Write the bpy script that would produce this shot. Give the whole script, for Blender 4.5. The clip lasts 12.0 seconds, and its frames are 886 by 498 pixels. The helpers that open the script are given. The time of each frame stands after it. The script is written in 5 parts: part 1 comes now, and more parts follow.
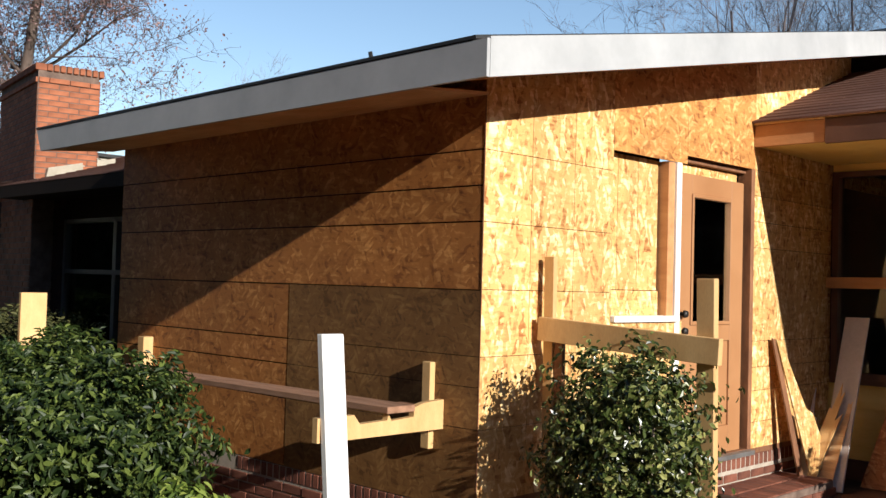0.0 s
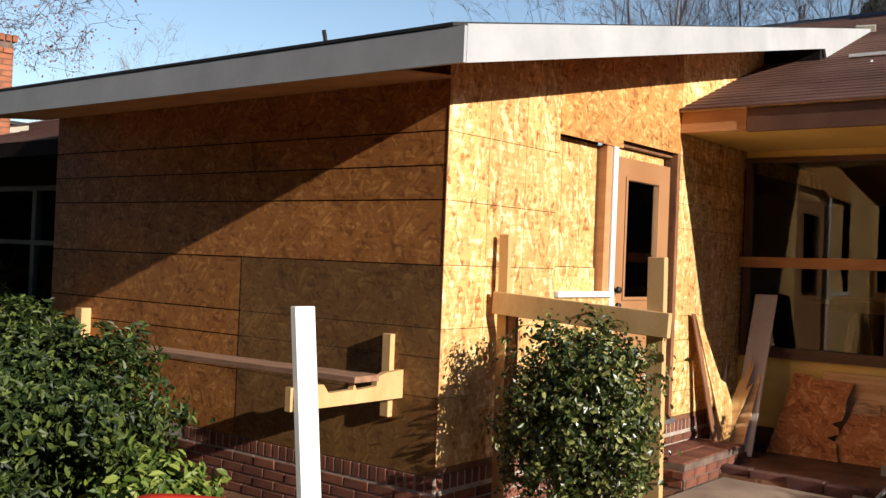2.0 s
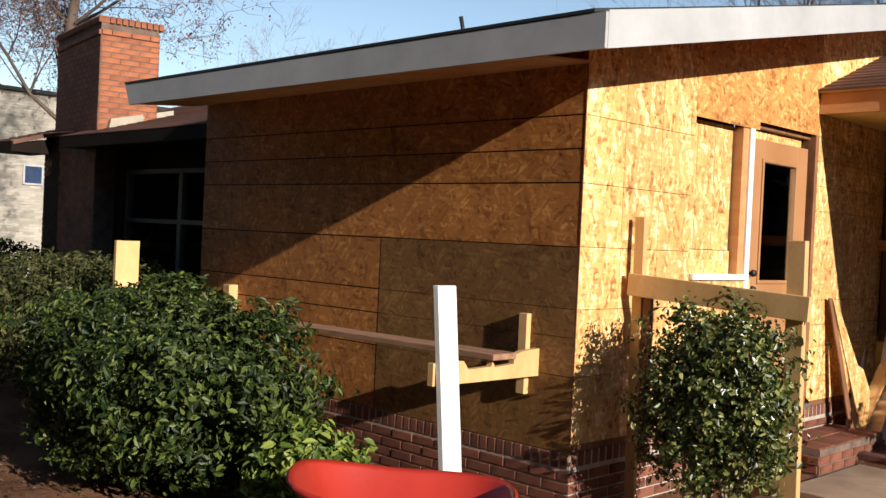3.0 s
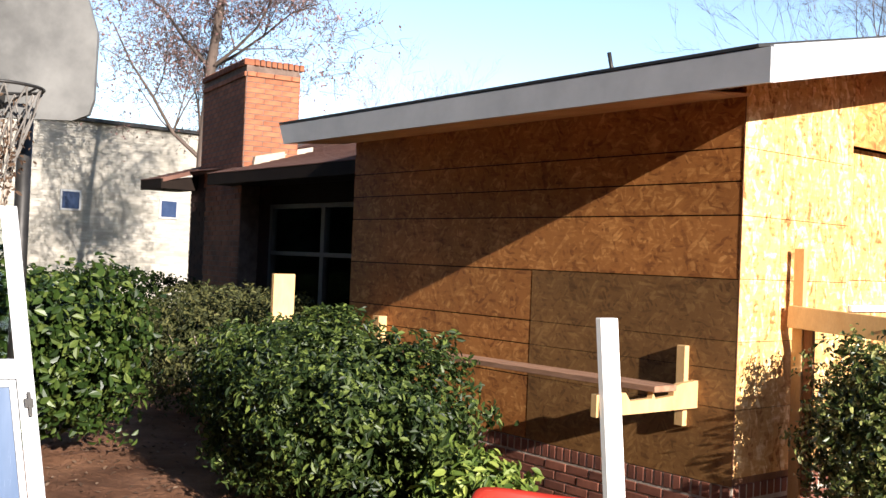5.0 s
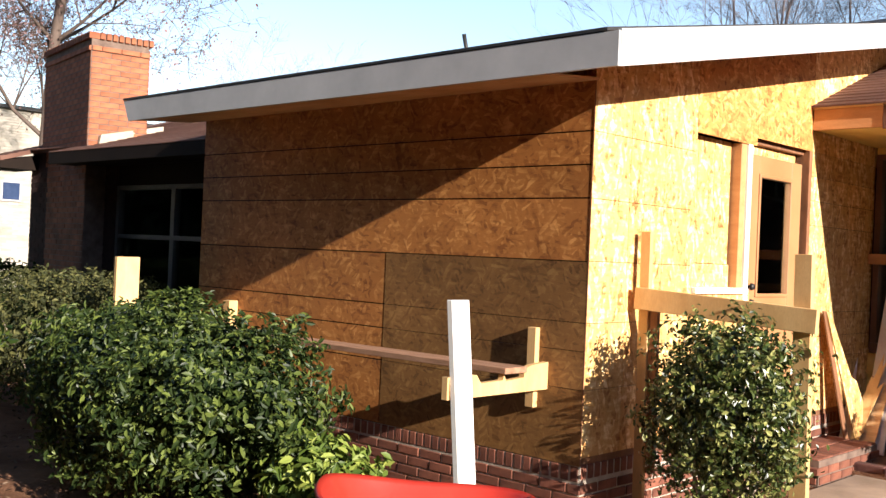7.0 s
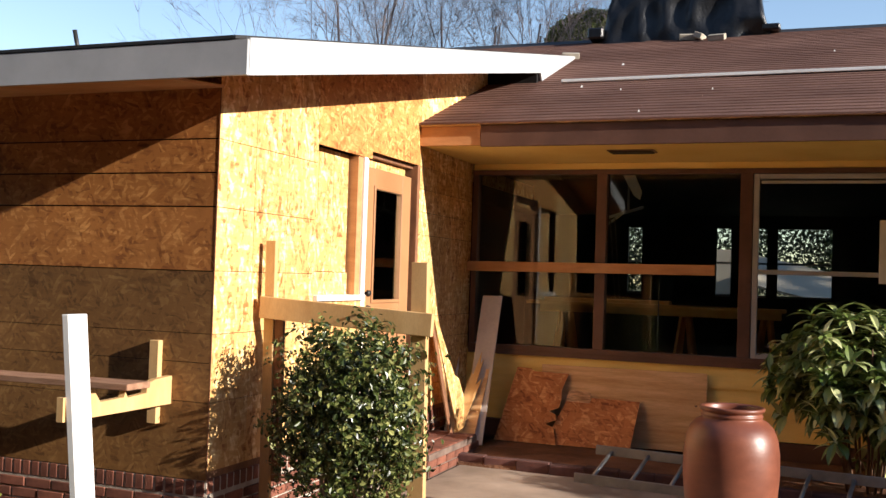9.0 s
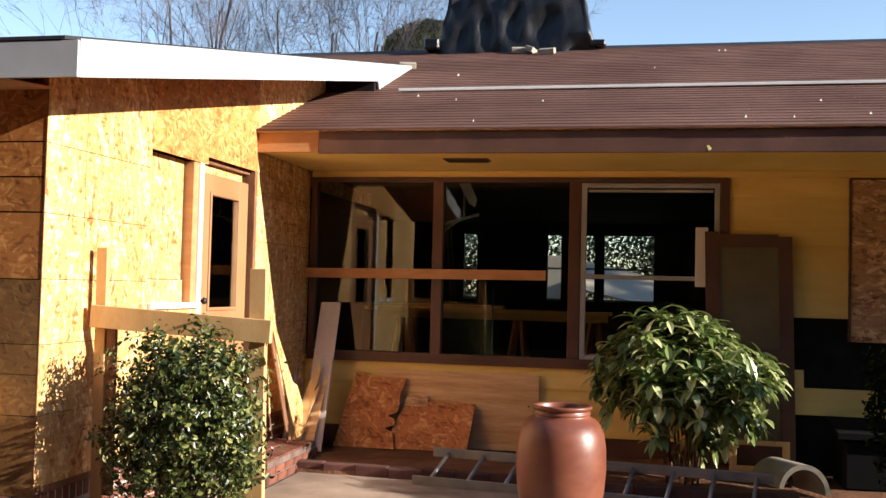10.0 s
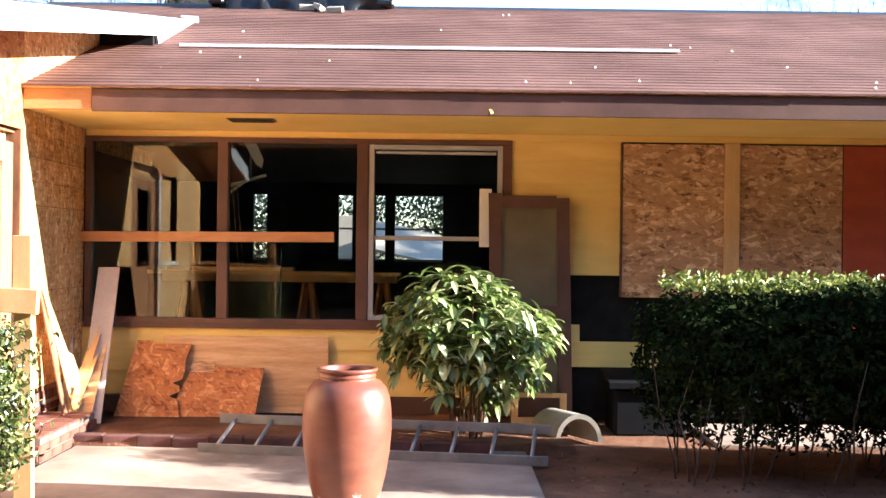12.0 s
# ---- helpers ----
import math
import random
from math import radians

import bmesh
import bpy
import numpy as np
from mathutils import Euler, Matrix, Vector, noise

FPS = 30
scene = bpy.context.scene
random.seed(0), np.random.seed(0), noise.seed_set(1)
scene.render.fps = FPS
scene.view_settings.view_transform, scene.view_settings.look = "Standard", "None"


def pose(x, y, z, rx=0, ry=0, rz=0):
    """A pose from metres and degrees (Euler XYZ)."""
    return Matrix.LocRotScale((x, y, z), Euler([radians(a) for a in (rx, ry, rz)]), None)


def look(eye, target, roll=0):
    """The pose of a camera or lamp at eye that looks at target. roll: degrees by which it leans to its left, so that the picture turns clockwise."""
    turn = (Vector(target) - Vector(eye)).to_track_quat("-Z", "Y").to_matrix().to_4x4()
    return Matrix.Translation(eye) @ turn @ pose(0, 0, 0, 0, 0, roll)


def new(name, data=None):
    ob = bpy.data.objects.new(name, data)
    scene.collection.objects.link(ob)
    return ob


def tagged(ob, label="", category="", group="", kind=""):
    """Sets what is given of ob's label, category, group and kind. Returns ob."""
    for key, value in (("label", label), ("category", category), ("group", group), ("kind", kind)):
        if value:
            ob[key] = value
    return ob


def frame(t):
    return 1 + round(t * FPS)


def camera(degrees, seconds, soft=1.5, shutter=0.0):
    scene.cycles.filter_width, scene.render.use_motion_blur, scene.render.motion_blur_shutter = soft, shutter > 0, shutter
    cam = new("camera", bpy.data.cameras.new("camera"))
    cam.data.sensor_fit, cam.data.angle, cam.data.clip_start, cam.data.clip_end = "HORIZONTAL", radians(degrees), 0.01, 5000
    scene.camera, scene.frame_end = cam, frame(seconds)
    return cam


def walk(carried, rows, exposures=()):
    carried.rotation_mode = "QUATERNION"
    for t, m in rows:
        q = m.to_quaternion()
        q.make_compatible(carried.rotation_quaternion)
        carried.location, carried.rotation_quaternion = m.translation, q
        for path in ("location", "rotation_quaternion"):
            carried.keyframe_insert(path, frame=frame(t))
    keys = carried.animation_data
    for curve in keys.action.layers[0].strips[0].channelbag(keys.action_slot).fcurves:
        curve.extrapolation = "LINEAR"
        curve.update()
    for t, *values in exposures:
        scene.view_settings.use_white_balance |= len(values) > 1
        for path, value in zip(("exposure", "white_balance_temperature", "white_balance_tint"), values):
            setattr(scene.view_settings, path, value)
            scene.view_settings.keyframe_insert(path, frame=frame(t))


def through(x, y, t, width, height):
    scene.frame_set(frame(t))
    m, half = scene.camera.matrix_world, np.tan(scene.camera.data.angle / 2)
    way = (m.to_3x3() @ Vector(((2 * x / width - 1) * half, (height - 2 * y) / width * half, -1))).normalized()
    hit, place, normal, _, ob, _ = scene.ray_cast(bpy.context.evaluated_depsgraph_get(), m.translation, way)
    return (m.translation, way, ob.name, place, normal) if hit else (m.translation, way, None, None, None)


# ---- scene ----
cam = camera(48.0, 12.0)
PATH = [
    (0, (3.687, -4.024, 1.621), (2.279, -2.605, 1.689), 1.6),
    (0.5, (3.565, -4.092, 1.648), (2.138, -2.695, 1.749), 2.2),
    (1, (3.45, -4.276, 1.635), (2.208, -2.709, 1.674), -1.3),
    (1.5, (3.444, -4.389, 1.623), (2.232, -2.798, 1.659), 0.9),
    (2, (3.523, -4.482, 1.613), (2.286, -2.911, 1.637), 2.3),
    (2.5, (3.547, -4.567, 1.614), (2.194, -3.094, 1.594), 3.1),
    (3, (3.538, -4.681, 1.612), (2.126, -3.264, 1.587), 2.7),
    (3.5, (3.477, -4.861, 1.603), (2.036, -3.475, 1.559), 1.5),
    (5.5, (3.455, -5.005, 1.631), (1.879, -3.774, 1.664), 2.7),
    (6, (3.475, -5.008, 1.607), (1.926, -3.744, 1.6), 2.7),
    (6.5, (3.468, -4.98, 1.589), (2.0, -3.621, 1.573), 2.6),
    (7, (3.419, -4.871, 1.601), (2.044, -3.418, 1.609), 2.5),
    (7.5, (3.371, -4.824, 1.597), (2.172, -3.224, 1.637), 2.6),
    (9.5, (3.316, -4.985, 1.604), (2.752, -3.067, 1.663), 1.6),
    (10, (3.334, -5.015, 1.595), (2.929, -3.058, 1.673), 1.4),
    (10.5, (3.367, -5.022, 1.61), (3.082, -3.045, 1.715), 1.2),
    (11, (3.418, -5.026, 1.627), (3.255, -3.035, 1.711), 0.5),
    (11.5, (3.396, -5.006, 1.621), (3.339, -3.007, 1.665), 0.3),
    (12, (3.395, -4.987, 1.627), (3.399, -2.987, 1.629), 0.7),
]
walk(cam, [(t, look(eye, target, roll)) for t, eye, target, roll in PATH], exposures=((0, 0.62, 6050, 11), (3.0, 0.59, 6350, 13), (3.7, 0.86, 6250, 13), (5.5, 1.46, 6150, 15), (7.5, 1.4, 6450, 15), (9.5, 1.06, 6250, 14), (10.0, 1.3, 6250, 15), (10.5, 1.86, 6250, 17), (11, 2.2, 6100, 17), (12, 2.85, 5700, 15)))


# ---- world, sun ----
world = bpy.data.worlds.new("sky")
world.use_nodes = True
scene.world = world
wn = world.node_tree.nodes
wn.clear()
w_out, w_bg, w_sky = wn.new("ShaderNodeOutputWorld"), wn.new("ShaderNodeBackground"), wn.new("ShaderNodeTexSky")
w_sky.sky_type, w_sky.sun_disc = "NISHITA", False
w_sky.sun_elevation, w_sky.sun_rotation = radians(19.0), radians(97.6)
w_sky.air_density, w_sky.dust_density, w_sky.ozone_density = 1.0, 0.05, 1.0
w_bg.inputs["Strength"].default_value = 0.098
world.node_tree.links.new(w_sky.outputs[0], w_bg.inputs[0])
world.node_tree.links.new(w_bg.outputs[0], w_out.inputs[0])
sun = new("sun", bpy.data.lights.new("sun", "SUN"))
sun.data.energy, sun.data.angle, sun.data.color = 5.0, radians(0.55), (1.0, 0.925, 0.79)
sun.matrix_basis = Matrix.Translation((20, -4, 12)) @ Vector((-1, 0.133, -0.343)).to_track_quat("-Z", "Y").to_matrix().to_4x4()


# ---- materials ----
def nodes_of(name):
    m = bpy.data.materials.new(name)
    m.use_nodes = True
    nt = m.node_tree
    return m, nt, nt.nodes["Principled BSDF"]


def add(nt, kind, values=(), operation="", dimensions=""):
    """A node with inputs set: values is a dict of socket to number or to another node's output."""
    n = nt.nodes.new(kind)
    if operation:
        n.operation = operation
    if dimensions:
        n.voronoi_dimensions = dimensions
    for k, v in dict(values).items():
        if isinstance(v, bpy.types.NodeSocket):
            nt.links.new(v, n.inputs[k])
        else:
            n.inputs[k].default_value = v
    return n


def rgba(c):
    return (c[0], c[1], c[2], 1.0)


def ramp(nt, fac, stops):
    n = nt.nodes.new("ShaderNodeValToRGB")
    while len(n.color_ramp.elements) < len(stops):
        n.color_ramp.elements.new(0.5)
    for e, (p, c) in zip(n.color_ramp.elements, stops):
        e.position, e.color = p, rgba(c)
    nt.links.new(fac, n.inputs[0])
    return n.outputs[0]


def scaled(nt, colour, fac):
    """The colour times a grey value."""
    v = add(nt, "ShaderNodeVectorMath", {0: colour, "Scale": fac}, operation="SCALE")
    return v.outputs[0]


def maprange(nt, value, lo, hi):
    return add(nt, "ShaderNodeMapRange", {"Value": value, "To Min": lo, "To Max": hi}).outputs[0]


def surface(name, c1, c2, scale=3.0, fine=60.0, stretch=(1, 1, 1), rough=0.7, bump=0.15, rnd=0.0, island=0.0, metal=0.0, vary=0.2, specular=0.4, depth=0.01):
    """A worn material: two colours mixed by broad stains, fine grain over them, and relief."""
    m, nt, bsdf = nodes_of(name)
    co = add(nt, "ShaderNodeTexCoord").outputs["Object"]
    mp = add(nt, "ShaderNodeMapping", {"Vector": co, "Scale": stretch}).outputs[0]
    big = add(nt, "ShaderNodeTexNoise", {"Vector": mp, "Scale": scale, "Detail": 5.0, "Roughness": 0.6})
    small = add(nt, "ShaderNodeTexNoise", {"Vector": mp, "Scale": fine, "Detail": 4.0, "Roughness": 0.7})
    col = ramp(nt, big.outputs[0], [(0.32, c1), (0.68, c2)])
    col = scaled(nt, col, maprange(nt, small.outputs[0], 1 - vary, 1 + vary))
    if rnd:
        col = scaled(nt, col, maprange(nt, add(nt, "ShaderNodeObjectInfo").outputs["Random"], 1 - rnd, 1 + rnd))
    if island:
        col = scaled(nt, col, maprange(nt, add(nt, "ShaderNodeNewGeometry").outputs["Random Per Island"], 1 - island, 1 + island))
    nt.links.new(col, bsdf.inputs["Base Color"])
    nt.links.new(maprange(nt, small.outputs[0], max(0, rough - 0.1), min(1, rough + 0.1)), bsdf.inputs["Roughness"])
    bsdf.inputs["Metallic"].default_value = metal
    bsdf.inputs["Specular IOR Level"].default_value = specular
    if bump:
        b = add(nt, "ShaderNodeBump", {"Height": small.outputs[0], "Strength": bump, "Distance": depth})
        nt.links.new(b.outputs[0], bsdf.inputs["Normal"])
    return m


def strandboard(name, dark, mid, light, tone=1.0, rot=0.0, rnd=0.10, dense=1.0, fan=1.0, streak=1.0, crisp=1.0):
    """Oriented strand board: long flakes of wood in three directions, each of its own tone."""
    m, nt, bsdf = nodes_of(name)
    co = add(nt, "ShaderNodeTexCoord").outputs["Object"]
    s = add(nt, "ShaderNodeSeparateXYZ", {0: co})
    u = add(nt, "ShaderNodeMath", {0: s.outputs[0], 1: s.outputs[1]}, operation="ADD").outputs[0]
    uv = add(nt, "ShaderNodeCombineXYZ", {0: u, 1: s.outputs[2]}).outputs[0]
    warp = add(nt, "ShaderNodeTexNoise", {"Vector": uv, "Scale": 7.0, "Detail": 2.0})
    off = add(nt, "ShaderNodeVectorMath", {0: warp.outputs["Color"], "Scale": 0.05}, operation="SCALE").outputs[0]
    uvw = add(nt, "ShaderNodeVectorMath", {0: uv, 1: off}, operation="ADD").outputs[0]
    flakes = []
    for angle in (0.15 * fan + rot, 1.05 * fan + rot, -0.85 * fan + rot):
        mp = add(nt, "ShaderNodeMapping", {"Vector": uvw, "Rotation": (0, 0, angle)}).outputs[0]
        st = add(nt, "ShaderNodeMapping", {"Vector": mp, "Scale": (8.0 * dense, 42.0 * dense, 1.0)}).outputs[0]
        v = add(nt, "ShaderNodeTexVoronoi", {"Vector": st, "Scale": 1.0}, dimensions="2D")
        flakes.append(add(nt, "ShaderNodeSeparateColor", {0: v.outputs["Color"]}).outputs[0])
    pick1 = add(nt, "ShaderNodeTexNoise", {"Vector": uv, "Scale": 16.0, "Detail": 1.0})
    pick2 = add(nt, "ShaderNodeTexNoise", {"Vector": uv, "Scale": 11.0, "Detail": 1.0})
    f1 = add(nt, "ShaderNodeMath", {0: pick1.outputs[0], 1: 0.5}, operation="GREATER_THAN").outputs[0]
    f2 = add(nt, "ShaderNodeMath", {0: pick2.outputs[0], 1: 0.54}, operation="GREATER_THAN").outputs[0]
    a = add(nt, "ShaderNodeMix", {"Factor": f1, 2: flakes[0], 3: flakes[1]}).outputs[0]
    a = add(nt, "ShaderNodeMix", {"Factor": f2, 2: a, 3: flakes[2]}).outputs[0]
    gm = add(nt, "ShaderNodeMapping", {"Vector": uvw, "Rotation": (0, 0, rot), "Scale": (6.0, 34.0, 1.0)}).outputs[0]
    grain = add(nt, "ShaderNodeTexNoise", {"Vector": gm, "Scale": 1.0, "Detail": 4.0, "Roughness": 0.65})
    blot = add(nt, "ShaderNodeTexNoise", {"Vector": uv, "Scale": 5.5, "Detail": 4.0, "Roughness": 0.6})
    g2 = add(nt, "ShaderNodeMix", {"Factor": 0.45, 2: grain.outputs[0], 3: blot.outputs[0]}).outputs[0]
    g2 = add(nt, "ShaderNodeMapRange", {"Value": g2, "From Min": 0.3, "From Max": 0.7}).outputs[0]
    a = add(nt, "ShaderNodeMix", {"Factor": 0.52, 2: a, 3: g2}).outputs[0]
    col = ramp(nt, a, [(0.5 - 0.33 * crisp, dark), (0.42, mid), (0.58, mid), (0.5 + 0.32 * crisp, light)])
    sm = add(nt, "ShaderNodeMapping", {"Vector": uv, "Scale": (1.0 / streak ** 0.6, streak, 1.0)}).outputs[0]
    big = add(nt, "ShaderNodeTexNoise", {"Vector": sm, "Scale": 1.4, "Detail": 5.0, "Roughness": 0.65})
    col = scaled(nt, col, maprange(nt, big.outputs[0], 0.55 * tone, 1.45 * tone))
    fine = add(nt, "ShaderNodeTexNoise", {"Vector": uv, "Scale": 120.0, "Detail": 2.0})
    col = scaled(nt, col, maprange(nt, fine.outputs[0], 0.88, 1.12))
    col = scaled(nt, col, maprange(nt, add(nt, "ShaderNodeObjectInfo").outputs["Random"], 1 - rnd, 1 + rnd))
    nt.links.new(col, bsdf.inputs["Base Color"])
    bsdf.inputs["Roughness"].default_value = 0.62
    bsdf.inputs["Specular IOR Level"].default_value = 0.35
    b = add(nt, "ShaderNodeBump", {"Height": a, "Strength": 0.25, "Distance": 0.004})
    nt.links.new(b.outputs[0], bsdf.inputs["Normal"])
    return m


def foliage(name, c1, c2, c3, rough=0.35, through=0.25, gloss=0.32):
    """Leaves: each island of its own green, waxy on top, with some light coming through."""
    m, nt, bsdf = nodes_of(name)
    r = add(nt, "ShaderNodeNewGeometry").outputs["Random Per Island"]
    col = ramp(nt, r, [(0.0, c1), (0.6, c2), (1.0, c3)])
    nt.links.new(col, bsdf.inputs["Base Color"])
    bsdf.inputs["Roughness"].default_value = rough
    bsdf.inputs["Specular IOR Level"].default_value = gloss
    tr = add(nt, "ShaderNodeBsdfTranslucent", {"Color": col})
    mix = add(nt, "ShaderNodeMixShader", {0: through, 1: bsdf.outputs[0], 2: tr.outputs[0]})
    nt.links.new(mix.outputs[0], nt.nodes["Material Output"].inputs[0])
    return m


def pane_glass(name):
    m, nt, bsdf = nodes_of(name)
    nt.nodes.remove(bsdf)
    fr = add(nt, "ShaderNodeFresnel", {"IOR": 1.42})
    tr = add(nt, "ShaderNodeBsdfTransparent", {"Color": (0.86, 0.9, 0.88, 1)})
    gl = add(nt, "ShaderNodeBsdfGlossy", {"Color": (1, 1, 1, 1), "Roughness": 0.01})
    mix = add(nt, "ShaderNodeMixShader", {0: fr.outputs[0], 1: tr.outputs[0], 2: gl.outputs[0]})
    nt.links.new(mix.outputs[0], nt.nodes["Material Output"].inputs[0])
    return m


# Front boards: darker copy of OSB_SIDE, with the dimmer light in the colour.
OSB_DIM = strandboard("osb_dim", (0.13, 0.038, 0.009), (0.36, 0.138, 0.034), (0.62, 0.30, 0.09), dense=1.0, rot=0.1, crisp=1.25)
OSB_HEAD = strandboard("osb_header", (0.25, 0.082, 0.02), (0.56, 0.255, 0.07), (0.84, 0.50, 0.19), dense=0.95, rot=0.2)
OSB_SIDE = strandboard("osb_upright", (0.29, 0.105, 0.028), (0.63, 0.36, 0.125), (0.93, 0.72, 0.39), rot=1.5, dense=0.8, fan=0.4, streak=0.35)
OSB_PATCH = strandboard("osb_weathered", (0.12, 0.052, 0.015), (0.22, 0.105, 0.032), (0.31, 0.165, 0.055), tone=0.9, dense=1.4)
OSB_OLD = strandboard("osb_boarding", (0.14, 0.06, 0.028), (0.46, 0.26, 0.13), (0.80, 0.56, 0.34), dense=0.6, rot=0.1, fan=0.5)
OSB_RED = strandboard("osb_scrap", (0.22, 0.06, 0.015), (0.48, 0.17, 0.05), (0.72, 0.36, 0.14))
PLY = surface("plywood", (0.55, 0.29, 0.12), (0.78, 0.51, 0.27), 3.5, 30, (0.6, 1, 6), 0.6, 0.1, vary=0.25)
PLY_OLD = surface("plywood_weathered", (0.27, 0.135, 0.06), (0.72, 0.44, 0.24), 4.0, 16, (1, 1, 5), 0.75, 0.5, vary=0.6, rnd=0.1)
LUMBER = surface("new_lumber", (0.56, 0.33, 0.13), (0.68, 0.44, 0.20), 3.0, 50, (3, 3, 1), 0.6, 0.1, rnd=0.1)
LUMBER_RED = surface("cedar_lumber", (0.42, 0.19, 0.075), (0.55, 0.28, 0.12), 3.0, 50, (1, 4, 4), 0.6, 0.1, rnd=0.1)
LUMBER_OLD = surface("weathered_plank", (0.20, 0.10, 0.055), (0.34, 0.185, 0.11), 4.0, 40, (1, 5, 5), 0.75, 0.3, rnd=0.1)
LUMBER_DARK = surface("old_lumber", (0.14, 0.06, 0.028), (0.27, 0.12, 0.055), 4.0, 50, (4, 4, 1), 0.7, 0.3, rnd=0.15)
WHITE_WOOD = surface("white_painted_wood", (0.74, 0.72, 0.68), (0.82, 0.81, 0.78), 2.0, 50, (1, 1, 1), 0.5, 0.05, vary=0.05)
FASCIA = surface("primed_fascia", (0.35, 0.352, 0.355), (0.45, 0.45, 0.45), 2.2, 30, (1, 1, 1), 0.55, 0.04, vary=0.05)
YELLOW = surface("yellow_paint", (0.79, 0.53, 0.14), (0.88, 0.63, 0.20), 1.6, 40, (1, 1, 6), 0.55, 0.12, rnd=0.06, vary=0.1)
# Wing trim: the shade under the eaves is put into this near-black.
BROWN_SHADED = surface("shaded_brown_paint", (0.008, 0.005, 0.004), (0.015, 0.009, 0.006), 2.0, 40, (1, 1, 1), 0.8, 0.1, vary=0.15, specular=0.12)
BROWN = surface("brown_paint", (0.085, 0.040, 0.027), (0.14, 0.068, 0.046), 2.0, 40, (1, 1, 1), 0.5, 0.1, vary=0.15)
DOOR_TAN = surface("primed_door", (0.33, 0.155, 0.065), (0.40, 0.20, 0.09), 1.5, 60, (1, 1, 1), 0.45, 0.03, vary=0.05)
FELT = surface("black_felt", (0.008, 0.007, 0.007), (0.019, 0.017, 0.017), 4, 60, rough=0.9, bump=0.3, specular=0.12)
# Room surfaces: the lack of light inside is put into this dark colour.
DARK_ROOM = surface("unlit_interior", (0.055, 0.045, 0.04), (0.09, 0.075, 0.065), 1, 30, rough=0.8, bump=0.05)
BRICK = surface("red_brick", (0.11, 0.036, 0.022), (0.20, 0.072, 0.042), 9, 90, rough=0.85, bump=0.35, rnd=0.28)
# Wing brick, darkened in colour for the shade below the roof edge.
BRICK_SHADED = surface("shaded_brick", (0.019, 0.007, 0.006), (0.042, 0.014, 0.010), 9, 90, rough=0.85, bump=0.35, island=0.3)
# Edging bricks: the shade they stand in is put into this darker colour.
BRICK_KERB = surface("shaded_edging_brick", (0.06, 0.024, 0.019), (0.12, 0.05, 0.04), 7, 80, rough=0.9, bump=0.4, rnd=0.25)
BRICK_CHIM = surface("chimney_brick", (0.11, 0.033, 0.015), (0.36, 0.125, 0.058), 2.2, 90, rough=0.85, bump=0.12, rnd=0.2, island=0.2)
# Darker mortar for the chimney core and the doorstep.
MORTAR_DARK = surface("dark_mortar", (0.10, 0.065, 0.05), (0.19, 0.13, 0.10), 8, 80, rough=0.9, bump=0.4)
MORTAR = surface("mortar", (0.30, 0.25, 0.20), (0.44, 0.38, 0.31), 8, 80, rough=0.9, bump=0.4)
SHINGLE = surface("brown_shingle", (0.105, 0.050, 0.036), (0.185, 0.098, 0.073), 0.9, 150, rough=0.9, bump=0.5, island=0.05, vary=0.3, specular=0.2)
ROOFEDGE = surface("drip_edge", (0.015, 0.015, 0.016), (0.03, 0.03, 0.03), 4, 40, rough=0.6, bump=0.05)
CONCRETE = surface("concrete", (0.17, 0.125, 0.09), (0.38, 0.29, 0.22), 1.3, 60, rough=0.9, bump=0.3, vary=0.15)
DIRT = surface("dirt", (0.08, 0.036, 0.020), (0.24, 0.12, 0.068), 1.3, 25, rough=0.95, bump=0.8, vary=0.35, depth=0.03, specular=0.1)
GRASS = surface("dry_lawn", (0.12, 0.11, 0.04), (0.2, 0.16, 0.07), 0.6, 20, rough=0.95, bump=0.6, vary=0.3)
BARK = surface("bark", (0.06, 0.043, 0.034), (0.14, 0.10, 0.08), 4, 30, (1, 1, 0.3), 0.9, 0.5)
BARK_FAR = surface("far_bark", (0.17, 0.13, 0.125), (0.27, 0.22, 0.21), 2, 20, rough=0.9, bump=0)
CANE = surface("brown_cane", (0.11, 0.055, 0.03), (0.20, 0.11, 0.06), 9, 50, rough=0.7, bump=0.2)
STEM = surface("shrub_stem", (0.20, 0.15, 0.11), (0.38, 0.31, 0.25), 9, 50, rough=0.8, bump=0.3)
CLAY = surface("terracotta", (0.125, 0.036, 0.019), (0.245, 0.08, 0.042), 2.2, 50, (1, 1, 2), 0.40, 0.06, vary=0.08, specular=0.5)


